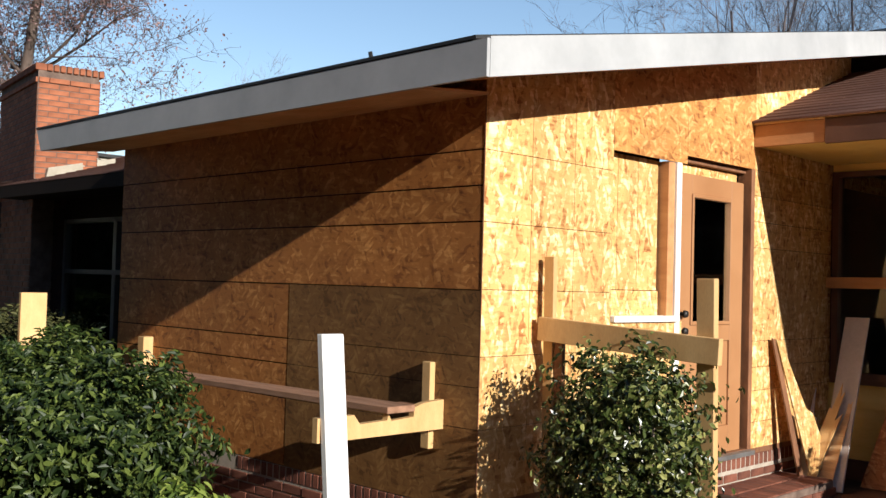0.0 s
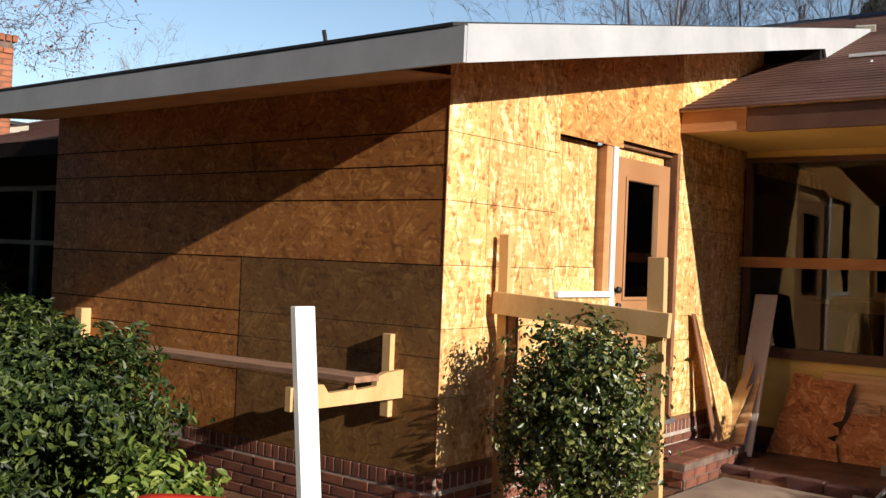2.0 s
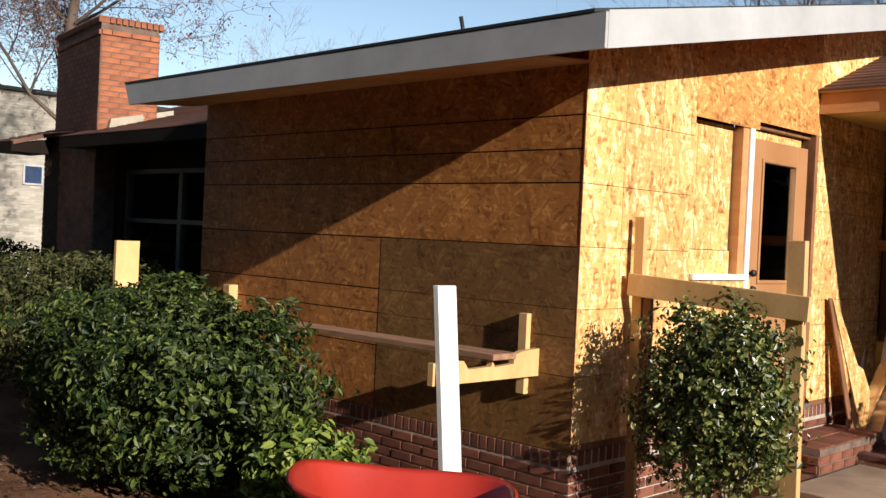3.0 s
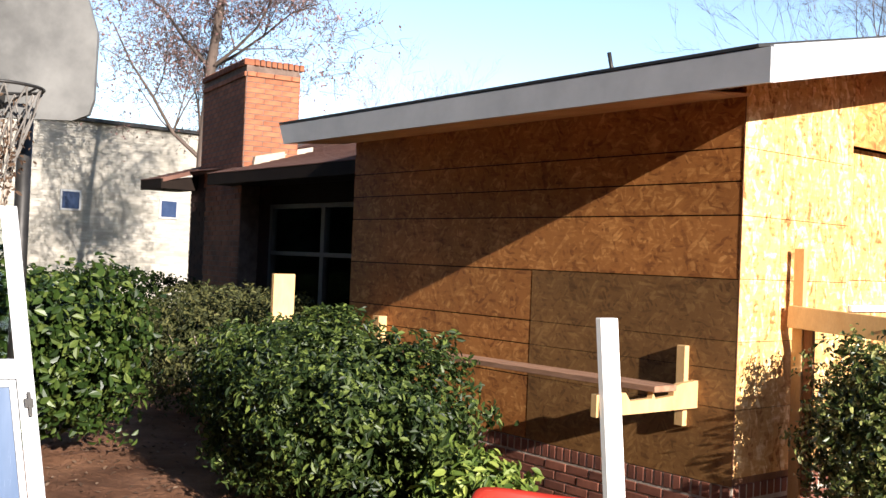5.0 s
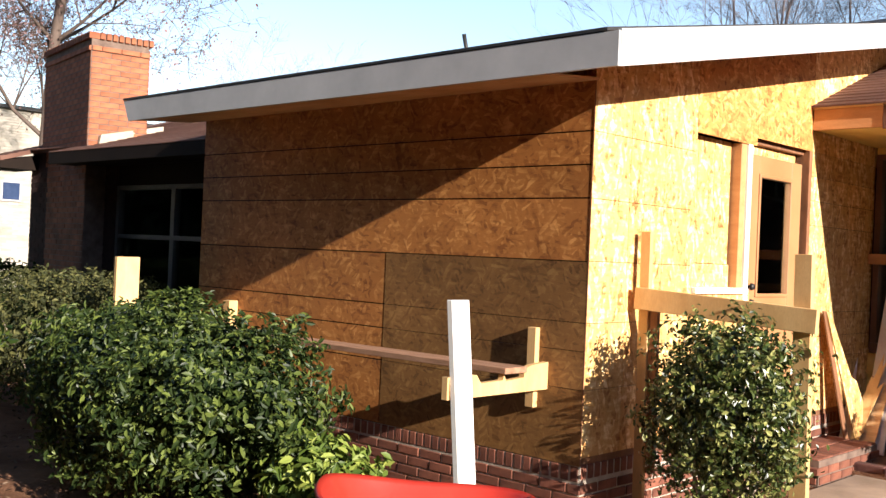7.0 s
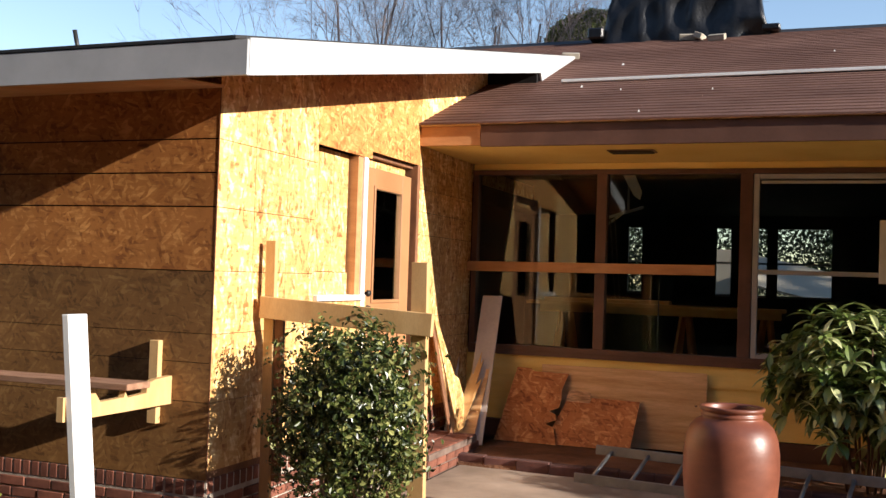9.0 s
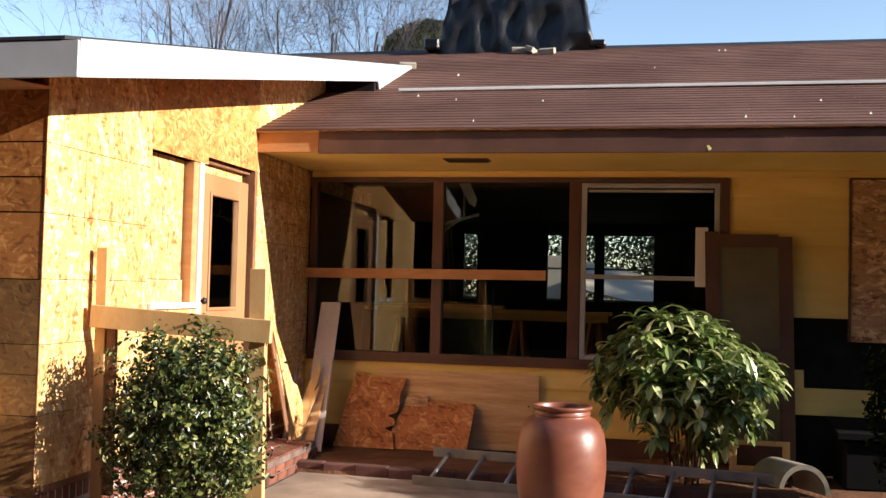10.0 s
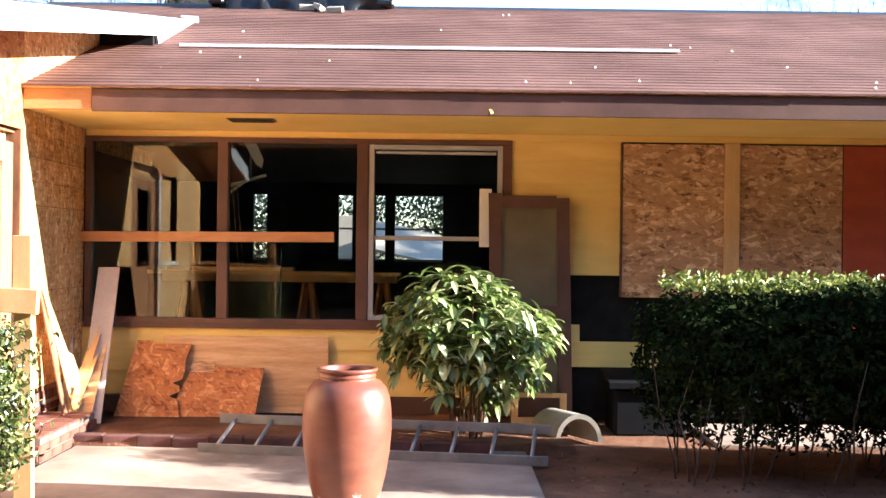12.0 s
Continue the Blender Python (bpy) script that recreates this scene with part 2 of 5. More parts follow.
def chipped(m, pale, low, high):
    """Pale chips and scuffs in the glaze round the foot of a jar."""
    nt = m.node_tree
    bsdf = nt.nodes["Principled BSDF"]
    co = add(nt, "ShaderNodeTexCoord").outputs["Object"]
    z = add(nt, "ShaderNodeSeparateXYZ", {0: co}).outputs[2]
    near_foot = add(nt, "ShaderNodeMapRange", {"Value": z, "From Min": low, "From Max": high, "To Min": 0.16, "To Max": -0.25}).outputs[0]
    flakes = add(nt, "ShaderNodeTexNoise", {"Vector": co, "Scale": 13.0, "Detail": 5.0, "Roughness": 0.6}).outputs[0]
    total = add(nt, "ShaderNodeMath", {0: flakes, 1: near_foot}, operation="ADD").outputs[0]
    chip = add(nt, "ShaderNodeMapRange", {"Value": total, "From Min": 0.57, "From Max": 0.61}).outputs[0]
    mix = nt.nodes.new("ShaderNodeMix")
    mix.data_type = "RGBA"
    old = bsdf.inputs["Base Color"].links[0].from_socket
    nt.links.new(chip, mix.inputs["Factor"])
    nt.links.new(old, mix.inputs["A"])
    mix.inputs["B"].default_value = rgba(pale)
    nt.links.new(mix.outputs["Result"], bsdf.inputs["Base Color"])


chipped(CLAY, (0.45, 0.36, 0.30), 0.02, 0.24)
RED_PLASTIC = surface("red_barrow_paint", (0.32, 0.018, 0.011), (0.40, 0.032, 0.017), 2.0, 70, rough=0.42, bump=0.03, vary=0.06)
RUBBER = surface("rubber", (0.018, 0.018, 0.018), (0.03, 0.03, 0.03), 5, 60, rough=0.8, bump=0.2)
ALU = surface("aluminium", (0.20, 0.195, 0.19), (0.34, 0.33, 0.32), 4, 80, rough=0.5, bump=0.05, metal=0.7, vary=0.1)
WHITE_ALU = surface("white_aluminium", (0.50, 0.505, 0.51), (0.60, 0.605, 0.61), 3, 60, rough=0.4, bump=0.02, vary=0.05)
# Storm door's lower glass: the sky's reflection is put into this blue.
PANE_SKY = surface("sky_tinted_pane", (0.05, 0.085, 0.16), (0.11, 0.16, 0.26), 1.5, 8, (2.5, 2.5, 0.3), 0.25, 0.02, vary=0.1, specular=0.6)
# Wing window frame: darker copy of GREY_ALU with the shade in its colour.
ALU_SHADED = surface("shaded_window_frame", (0.05, 0.05, 0.05), (0.08, 0.08, 0.08), 3, 60, rough=0.5, bump=0.02, vary=0.05)
GREY_ALU = surface("grey_window_frame", (0.34, 0.34, 0.34), (0.44, 0.44, 0.44), 3, 60, rough=0.45, bump=0.02, vary=0.05)
SCREEN = surface("screen_mesh", (0.13, 0.105, 0.06), (0.17, 0.14, 0.085), 3, 200, rough=0.9, bump=0.3)
BIN = surface("black_bin_plastic", (0.003, 0.003, 0.0035), (0.005, 0.005, 0.006), 4, 60, rough=0.75, bump=0.05, specular=0.12)
TARP = surface("black_plastic_sheet", (0.006, 0.006, 0.007), (0.012, 0.012, 0.013), 4, 30, rough=0.36, bump=0.25, specular=0.45, depth=0.03)
METAL_DARK = surface("dark_metal", (0.03, 0.028, 0.027), (0.06, 0.055, 0.05), 6, 50, rough=0.5, bump=0.1, metal=0.6)
CREAM = surface("cream_brick", (0.32, 0.29, 0.24), (0.44, 0.40, 0.34), 0.8, 9, (1, 1, 4), 0.85, 0.2, island=0.14, vary=0.2)
# Backboard: branch shadows are put into its dark mottling.
BOARD_WHITE = surface("backboard", (0.085, 0.083, 0.08), (0.20, 0.195, 0.183), 2.4, 30, rough=0.5, bump=0.04, vary=0.08)
NET = surface("net_cord", (0.10, 0.09, 0.08), (0.2, 0.18, 0.16), 9, 60, rough=0.9, bump=0)
GLASS = pane_glass("window_glass")
PALE_BOARD = surface("pale_shed_paint", (0.42, 0.33, 0.25), (0.50, 0.40, 0.31), 1.5, 30, rough=0.6, bump=0.05, vary=0.06)
GREY_PAINT = surface("grey_paint", (0.46, 0.40, 0.38), (0.56, 0.50, 0.48), 2, 40, rough=0.6, bump=0.1)
RED_PANEL = surface("red_panel", (0.30, 0.045, 0.018), (0.40, 0.075, 0.03), 2, 40, (1, 1, 3), 0.6, 0.1)
BUFF = surface("buff_clay", (0.30, 0.26, 0.20), (0.42, 0.37, 0.29), 5, 50, rough=0.8, bump=0.15)
LEAF = foliage("privet_leaf", (0.012, 0.024, 0.006), (0.033, 0.054, 0.011), (0.155, 0.195, 0.042), rough=0.46)
LEAF_BROAD = foliage("laurel_leaf", (0.013, 0.027, 0.006), (0.036, 0.064, 0.011), (0.125, 0.16, 0.034), rough=0.4)
LEAF_LOW = foliage("low_shrub_leaf", (0.05, 0.085, 0.014), (0.13, 0.18, 0.03), (0.30, 0.34, 0.07), rough=0.45)
LEAF_HOLLY = foliage("holly_leaf", (0.015, 0.026, 0.006), (0.06, 0.08, 0.016), (0.30, 0.30, 0.10), rough=0.3, through=0.12, gloss=0.45)
# Shoots on the hedge top: sunlight is put into this paler green.
LEAF_LIT_TOP = foliage("lit_shoot_leaf", (0.06, 0.09, 0.012), (0.17, 0.20, 0.038), (0.38, 0.39, 0.13), rough=0.35)
# Hedge leaves: the shade on the hedge is put into this near-black.
LEAF_SHADED = foliage("shaded_hedge_leaf", (0.007, 0.013, 0.004), (0.012, 0.023, 0.006), (0.03, 0.042, 0.011), rough=0.9, through=0.1, gloss=0.05)
LEAF_WOODS = foliage("wood_leaf", (0.010, 0.018, 0.006), (0.02, 0.032, 0.010), (0.035, 0.045, 0.014), rough=0.7)
LEAF_SUN = foliage("backyard_leaf", (0.009, 0.016, 0.004), (0.022, 0.034, 0.009), (0.07, 0.085, 0.03), rough=0.5)
LEAF_AUCUBA = foliage("pale_shrub_leaf", (0.05, 0.09, 0.016), (0.20, 0.26, 0.07), (0.70, 0.72, 0.36), rough=0.33, through=0.18, gloss=0.5)
LEAF_DULL = foliage("dull_hedge_leaf", (0.024, 0.028, 0.008), (0.06, 0.065, 0.018), (0.15, 0.14, 0.045), rough=0.7)
LITTER = foliage("litter_leaf", (0.06, 0.033, 0.02), (0.12, 0.07, 0.042), (0.22, 0.145, 0.095), rough=0.8)
LEAF_DRY = foliage("dry_leaf", (0.14, 0.07, 0.06), (0.27, 0.155, 0.14), (0.42, 0.29, 0.27), rough=0.8)
LEAF_PINE = foliage("pine_needles", (0.07, 0.09, 0.02), (0.14, 0.165, 0.035), (0.25, 0.26, 0.06), rough=0.7)


# ---- building helpers ----
def thing(name, at, label, category, group="", kind=""):
    e = new(name)
    e.location = at
    return tagged(e, label, category, group, kind)


def part(name, bm, material, parent=None, label="", smooth=False, kind=""):
    """Links a bmesh, given in world places, as one mesh object under its thing."""
    me = bpy.data.meshes.new(name)
    bm.to_mesh(me)
    bm.free()
    return laid(name, me, material, parent, label, smooth, kind)


def laid(name, me, material, parent=None, label="", smooth=False, kind=""):
    if material and not me.materials:
        me.materials.append(material)
    if smooth:
        me.polygons.foreach_set("use_smooth", [True] * len(me.polygons))
    ob = new(name, me)
    if parent:
        ob.parent = parent
        ob.matrix_parent_inverse = parent.matrix_basis.inverted() if parent.parent is None else Matrix()
    return tagged(ob, label, kind=kind)


def cuboid(bm, x0, x1, y0, y1, z0, z1, m=None):
    v = [bm.verts.new(p) for p in ((x0, y0, z0), (x1, y0, z0), (x1, y1, z0), (x0, y1, z0), (x0, y0, z1), (x1, y0, z1), (x1, y1, z1), (x0, y1, z1))]
    if m:
        for q in v:
            q.co = m @ q.co
    for f in ((3, 2, 1, 0), (4, 5, 6, 7), (0, 1, 5, 4), (1, 2, 6, 5), (2, 3, 7, 6), (3, 0, 4, 7)):
        bm.faces.new([v[i] for i in f])
    return v


def eased(bm, width=0.003, segments=1):
    bmesh.ops.bevel(bm, geom=bm.edges[:], offset=width, segments=segments, affect="EDGES")
    return bm


def block(x0, x1, y0, y1, z0, z1, bevel=0.003):
    bm = bmesh.new()
    cuboid(bm, x0, x1, y0, y1, z0, z1)
    return eased(bm, bevel) if bevel else bm


def stick(p, q, wide, thick, side=(0, 0, 1), bevel=0.003):
    """A board from p to q, wide along side and thick across it."""
    p, q = Vector(p), Vector(q)
    z = (q - p).normalized()
    x = (Vector(side) - z * z.dot(Vector(side))).normalized()
    m = Matrix((x, z.cross(x), z)).transposed().to_4x4()
    bm = bmesh.new()
    cuboid(bm, -wide / 2, wide / 2, -thick / 2, thick / 2, 0, (q - p).length, Matrix.Translation(p) @ m)
    return eased(bm, bevel) if bevel else bm


def prism(points, a, b, axis="x"):
    """A flat outline pushed from a to b along an axis. Points are the two other coordinates in order."""
    bm = bmesh.new()

    def put(c, p):
        return {"x": (c, p[0], p[1]), "y": (p[0], c, p[1]), "z": (p[0], p[1], c)}[axis]
    lo, hi = [bm.verts.new(put(a, p)) for p in points], [bm.verts.new(put(b, p)) for p in points]
    bm.faces.new(lo)
    bm.faces.new(hi[::-1])
    for i in range(len(points)):
        j = (i + 1) % len(points)
        bm.faces.new((lo[i], hi[i], hi[j], lo[j]))
    bmesh.ops.recalc_face_normals(bm, faces=bm.faces[:])
    return bm


def tube(points, radii, sides=8, caps=True):
    bm = bmesh.new()
    rings = []
    for i, p in enumerate(points):
        p = Vector(p)
        d = (Vector(points[min(i + 1, len(points) - 1)]) - Vector(points[max(i - 1, 0)])).normalized()
        x = d.orthogonal().normalized() if i == 0 else (rings_x - d * d.dot(rings_x)).normalized()
        rings_x = x
        y = d.cross(x)
        r = radii[i] if isinstance(radii, (list, tuple)) else radii
        rings.append([bm.verts.new(p + r * (x * math.cos(k * math.tau / sides) + y * math.sin(k * math.tau / sides))) for k in range(sides)])
    for a, b in zip(rings, rings[1:]):
        for k in range(sides):
            bm.faces.new((a[k], a[(k + 1) % sides], b[(k + 1) % sides], b[k]))
    if caps:
        bm.faces.new(rings[0][::-1])
        bm.faces.new(rings[-1])
    return bm


def lathe(profile, centre, sides=48):
    """A turned form; profile holds radius and height from the foot up."""
    bm = bmesh.new()
    rings = [[bm.verts.new((centre[0] + r * math.cos(k * math.tau / sides), centre[1] + r * math.sin(k * math.tau / sides), centre[2] + z)) for k in range(sides)] for r, z in profile]
    for a, b in zip(rings, rings[1:]):
        for k in range(sides):
            bm.faces.new((a[k], a[(k + 1) % sides], b[(k + 1) % sides], b[k]))
    return bm


def grid_sheet(x0, x1, y0, y1, nx, ny, height):
    xs, ys = np.linspace(x0, x1, nx), np.linspace(y0, y1, ny)
    verts = [(x, y, height(x, y)) for y in ys for x in xs]
    faces = [(j * nx + i, j * nx + i + 1, (j + 1) * nx + i + 1, (j + 1) * nx + i) for j in range(ny - 1) for i in range(nx - 1)]
    me = bpy.data.meshes.new("sheet")
    me.from_pydata(verts, [], faces)
    return me


def leaf_mesh(name, centres, normals, length, width, rng, droop=0.25):
    """Many leaves folded along the midrib, lying roughly along the given outward directions."""
    n = len(centres)
    out = normals + rng.normal(0, 0.55, (n, 3))
    out /= np.linalg.norm(out, axis=1)[:, None] + 1e-9
    along = np.cross(out, rng.normal(0, 1, (n, 3)))
    along /= np.linalg.norm(along, axis=1)[:, None] + 1e-9
    along = along * 0.8 + out * 0.35
    along[:, 2] -= droop
    along /= np.linalg.norm(along, axis=1)[:, None]
    side = np.cross(out, along)
    side /= np.linalg.norm(side, axis=1)[:, None] + 1e-9
    up = np.cross(along, side)
    s = rng.uniform(0.6, 1.25, (n, 1))
    half, wide, rise = length * 0.5 * s, width * 0.5 * s, up * width * 0.16
    a = centres - along * half
    b = centres + along * half - up * length * 0.12
    l1, r1 = (centres - along * half * 0.35 + k * side * wide * 0.92 + rise for k in (1, -1))
    l2, r2 = (centres + along * half * 0.35 + k * side * wide * 0.86 + rise * 0.7 for k in (1, -1))
    verts = np.stack([a, l1, l2, b, r2, r1], 1).reshape(-1, 3)
    base = np.arange(n) * 6
    faces = np.stack([np.stack([base, base + 3, base + 2, base + 1], 1), np.stack([base, base + 5, base + 4, base + 3], 1)], 1).reshape(-1, 4)
    me = bpy.data.meshes.new(name)
    me.from_pydata(verts.tolist(), [], faces.tolist())
    return me


def shrub(name, centre, size, leaves, length, width, material, label, seed, power=2.6, lumps=0.16, stems=6, floor=0.1, category="shrub", shoots=0, fill=0.75, clump=0, tuft=0.06, bare=0.0, fade=1.2, stem_r=0.017):
    """A shrub: stems from the ground, a crown of leaves, in tufts where clump is set, thick near an uneven outline, thinning below the height bare."""
    rng = np.random.default_rng(seed)
    cx, cy, cz = centre
    root = thing(name, (cx, cy, 0), label, category)
    tufts = rng.integers(0, max(1, leaves // clump), leaves) if clump else np.arange(leaves)
    d = rng.normal(0, 1, (leaves, 3))[tufts]
    d /= np.linalg.norm(d, axis=1)[:, None]
    p = np.abs(d)
    rad = 1.0 / (p[:, 0] ** power + p[:, 1] ** power + p[:, 2] ** power) ** (1 / power)
    lump = np.array([noise.noise(Vector(v) * 2.3 + Vector((seed, 0, 0))) + 0.6 * noise.noise(Vector(v) * 5.5 + Vector((0, seed, 0))) for v in d])
    depth = (1 - np.abs(rng.normal(0, 1, leaves)) * 0.16 * fill - (rng.random(leaves) < 0.2) * rng.random(leaves) * 0.4)[tufts]
    hollow = np.array([noise.noise(Vector(v) * 4.2 + Vector((seed, seed, 3))) for v in d * np.array(size) * 2.2 / max(size)])
    rr = rad * np.clip(depth, 0.15, 1.06) * (1 + lumps * lump) * np.where(hollow < -0.18, 1 + (hollow + 0.18) * 0.75, 1.0)
    c = d * rr[:, None] * np.array(size) + np.array(centre)
    if clump:
        c += rng.normal(0, tuft, (leaves, 3)) * np.array((1, 1, 0.8))
    nrm = d / np.array(size)
    nrm /= np.linalg.norm(nrm, axis=1)[:, None]
    keep = c[:, 2] > floor + 0.12 * rng.random(leaves)
    if bare:
        keep &= rng.random(leaves)[tufts] < np.clip((c[:, 2] - floor) / (bare - floor), 0.0, 1.0) ** fade + 0.05
    c, nrm = c[keep], nrm[keep]
    extra_c, extra_n = [], []
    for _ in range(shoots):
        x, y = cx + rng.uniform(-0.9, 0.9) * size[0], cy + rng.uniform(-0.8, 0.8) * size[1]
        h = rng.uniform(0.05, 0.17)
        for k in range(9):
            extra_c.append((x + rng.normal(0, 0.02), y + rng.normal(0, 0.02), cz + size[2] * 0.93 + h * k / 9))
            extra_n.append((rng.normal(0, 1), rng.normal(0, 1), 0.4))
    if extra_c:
        # Top shoots, coloured as if the sun lit them.
        laid("lit_shoots", leaf_mesh("lit_shoots", np.array(extra_c), np.array(extra_n), length, width, rng), LEAF_LIT_TOP, root, "top shoots with sunlight in their pale colour", kind="stuff")
    laid("crown", leaf_mesh("crown", c, nrm, length, width, rng), material, root, kind="stuff")
    for k in range(stems):
        a = k * math.tau / max(1, stems) + rng.uniform(-0.4, 0.4)
        foot = Vector((cx + 0.12 * size[0] * math.cos(a), cy + 0.12 * size[1] * math.sin(a), -0.02))
        tip = Vector((cx + 0.62 * size[0] * math.cos(a), cy + 0.62 * size[1] * math.sin(a), cz + 0.35 * size[2]))
        if category == "hedge":
            foot = Vector((cx + rng.uniform(-0.92, 0.92) * size[0], cy + rng.uniform(-0.8, 0.8) * size[1], -0.02))
            tip = foot + Vector((rng.normal(0, 0.12), rng.normal(0, 0.1), cz + 0.2 * size[2]))
        mid = foot.lerp(tip, 0.5) + Vector((rng.normal(0, 0.04), rng.normal(0, 0.04), 0.05))
        part("stem", tube([foot, foot.lerp(mid, 0.5) + Vector((rng.normal(0, 0.02), rng.normal(0, 0.02), 0)), mid, tip], [stem_r, stem_r * 0.9, stem_r * 0.7, stem_r * 0.3], 6), BARK if category == "hedge" else STEM, root, smooth=True)
    return root


def bare_tree(name, base, height, seed, label, material, spread=0.55, leaves=0, levels=4, trunk=0.16, lean=0.0, droop=0.0, sides=5, children=4, leaf=(0.07, 0.04), slim=0.6, reach=1.0):
    """A winter tree: a tapered trunk with limbs that fork into fine twigs, and a few last leaves."""
    rnd = random.Random(seed)
    rng = np.random.default_rng(seed)
    root = thing(name, base, label, "tree")
    verts, faces, tips = [], [], []
    tv, tf = [], []

    def limb(p, d, length, r, level):
        vs, fs = (tv, tf) if level == 0 else (verts, faces)
        n = 6 if level == 0 else (4 if level < 3 else 3)
        ns = 8 if level == 0 else (sides if level < 3 else 3)
        start, pts = len(vs), []
        x = d.orthogonal().normalized()
        for i in range(n + 1):
            f = i / n
            rr = r * (1 - 0.72 * f)
            y = d.cross(x).normalized()
            x = y.cross(d).normalized()
            for k in range(ns):
                a = k * math.tau / ns
                vs.append(tuple(p + (x * math.cos(a) + y * math.sin(a)) * rr))
            pts.append((p.copy(), d.copy(), rr))
            p = p + d * (length / n)
            d = (d + Vector((rnd.gauss(0, 1), rnd.gauss(0, 1), rnd.gauss(0, 1))) * (0.05 if level == 0 else 0.16) + Vector((0, 0, 0.06 - droop * level * 0.05))).normalized()
        for i in range(n):
            for k in range(ns):
                a, b = start + i * ns + k, start + i * ns + (k + 1) % ns
                fs.append((a, b, b + ns, a + ns))
        if level >= levels:
            tips.append(pts[-1][0])
            tips.append(pts[1][0])
            return
        count = children + (4 + int(8 * (1 - reach)) if level == 0 else 0)
        for c in range(count):
            f = rnd.uniform(0.32 if level == 0 else 0.2, 1.0)
            q, dd, rr = pts[min(n, int(f * n + 0.5))]
            side = dd.orthogonal().normalized()
            side.rotate(Matrix.Rotation(rnd.uniform(0, math.tau), 3, dd))
            nd = (dd * (1 - spread) + side * spread + Vector((0, 0, 0.12))).normalized()
            limb(q, nd, length * rnd.uniform(0.42, 0.68) * (reach if level == 0 else 1.0), max(rr * (slim * 0.75 if level == 0 else slim), 0.005), level + 1)

    limb(Vector(base) - Vector((0, 0, 0.1)), Vector((lean, 0, 1)).normalized(), height * 0.72, trunk, 0)
    for nm, vs, fs in (("trunk", tv, tf), ("branchwork", verts, faces)):
        me = bpy.data.meshes.new(nm)
        me.from_pydata(vs, [], fs)
        laid(nm, me, material, root, smooth=True, kind="stuff" if nm == "branchwork" else "")
    if leaves:
        t = np.array([tuple(q) for q in tips])
        c = t[rng.integers(0, len(t), leaves)] + rng.normal(0, 0.16, (leaves, 3))
        laid("crown", leaf_mesh("crown", c, rng.normal(0, 1, (leaves, 3)), leaf[0], leaf[1], rng, 0.6), LEAF_DRY, root, kind="stuff")
    return root


# ---- ground ----
def ground_height(x, y):
    flat = min(1.0, max(0.0, (abs(x - 2.2) - 2.6) / 1.0))
    return (0.035 * noise.noise(Vector((x * 1.1, y * 1.1, 0))) + 0.02 * noise.noise(Vector((x * 4, y * 4, 3)))) * flat - 0.012


near = grid_sheet(-14, 14, -12, 5, 225, 137, ground_height)
far_v = [(-400, -400), (400, -400), (400, 600), (-400, 600)]
ground = tagged(laid("ground", near, DIRT), "bare brown dirt with leaf litter", "ground", kind="structure")
far = bpy.data.meshes.new("lawn")
far.from_pydata([(x, y, -0.06) for x, y in far_v], [], [(0, 1, 2, 3)])
tagged(laid("lawn", far, GRASS), "dry winter lawn stretching into the distance", "ground", kind="structure")
tagged(part("patio", block(0.46, 4.10, -0.2, 3.06, -0.1, 0.012, 0.008), CONCRETE), "worn concrete patio slab beside the house", "patio", kind="structure")
tagged(part("walk", block(5.75, 12.5, 3.42, 4.44, -0.1, 0.014, 0.008), CONCRETE), "narrow concrete walk behind the hedge", "path", kind="structure")

# ---- addition: framing, sheathing, roof ----
WALL_L, TOP_Y0, RAKE = -4.11, 2.649, 0.205
EAVE_Y, RAKE_X, FAS_LO, FAS_HI = -0.612, 0.556, 2.594, 2.776
FACADE, EAVE2_Y, EAVE2_Z, PITCH, RIDGE_Y = 4.477, 3.045, 2.925, 0.377, 7.85


def rake_low(y):
    return FAS_LO + RAKE * (y - EAVE_Y)


def main_top(y):
    return EAVE2_Z + PITCH * (y - EAVE2_Y)


wall_front = thing("wall_front", (0, 0, 0), "strand board sheathed wall above a brick base", "wall", kind="structure")
part("stud_wall", block(WALL_L + 0.012, -0.013, 0.013, 0.12, 0.36, 2.82, 0), FELT, wall_front)
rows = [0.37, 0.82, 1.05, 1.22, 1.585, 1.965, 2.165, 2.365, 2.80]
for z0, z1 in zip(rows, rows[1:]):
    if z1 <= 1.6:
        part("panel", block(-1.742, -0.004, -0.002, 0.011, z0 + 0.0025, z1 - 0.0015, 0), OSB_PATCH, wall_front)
        part("panel", block(WALL_L, -1.752, 0, 0.011, z0 + 0.005, z1 - 0.004, 0), OSB_DIM, wall_front)
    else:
        part("panel", block(WALL_L, -0.004, 0, 0.011, z0 + 0.005, z1 - 0.004, 0), OSB_DIM, wall_front)

wall_side = thing("wall_side", (0, 0, 0), "strand board sheathed wall with a boarded opening and a door", "wall", kind="structure")


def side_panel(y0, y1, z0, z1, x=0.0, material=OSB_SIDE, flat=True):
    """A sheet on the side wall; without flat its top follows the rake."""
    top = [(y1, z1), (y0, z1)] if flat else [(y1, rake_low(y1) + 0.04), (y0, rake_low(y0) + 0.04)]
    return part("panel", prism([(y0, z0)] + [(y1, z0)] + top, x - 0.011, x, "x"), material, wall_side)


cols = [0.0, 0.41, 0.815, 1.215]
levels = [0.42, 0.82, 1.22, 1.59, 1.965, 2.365]
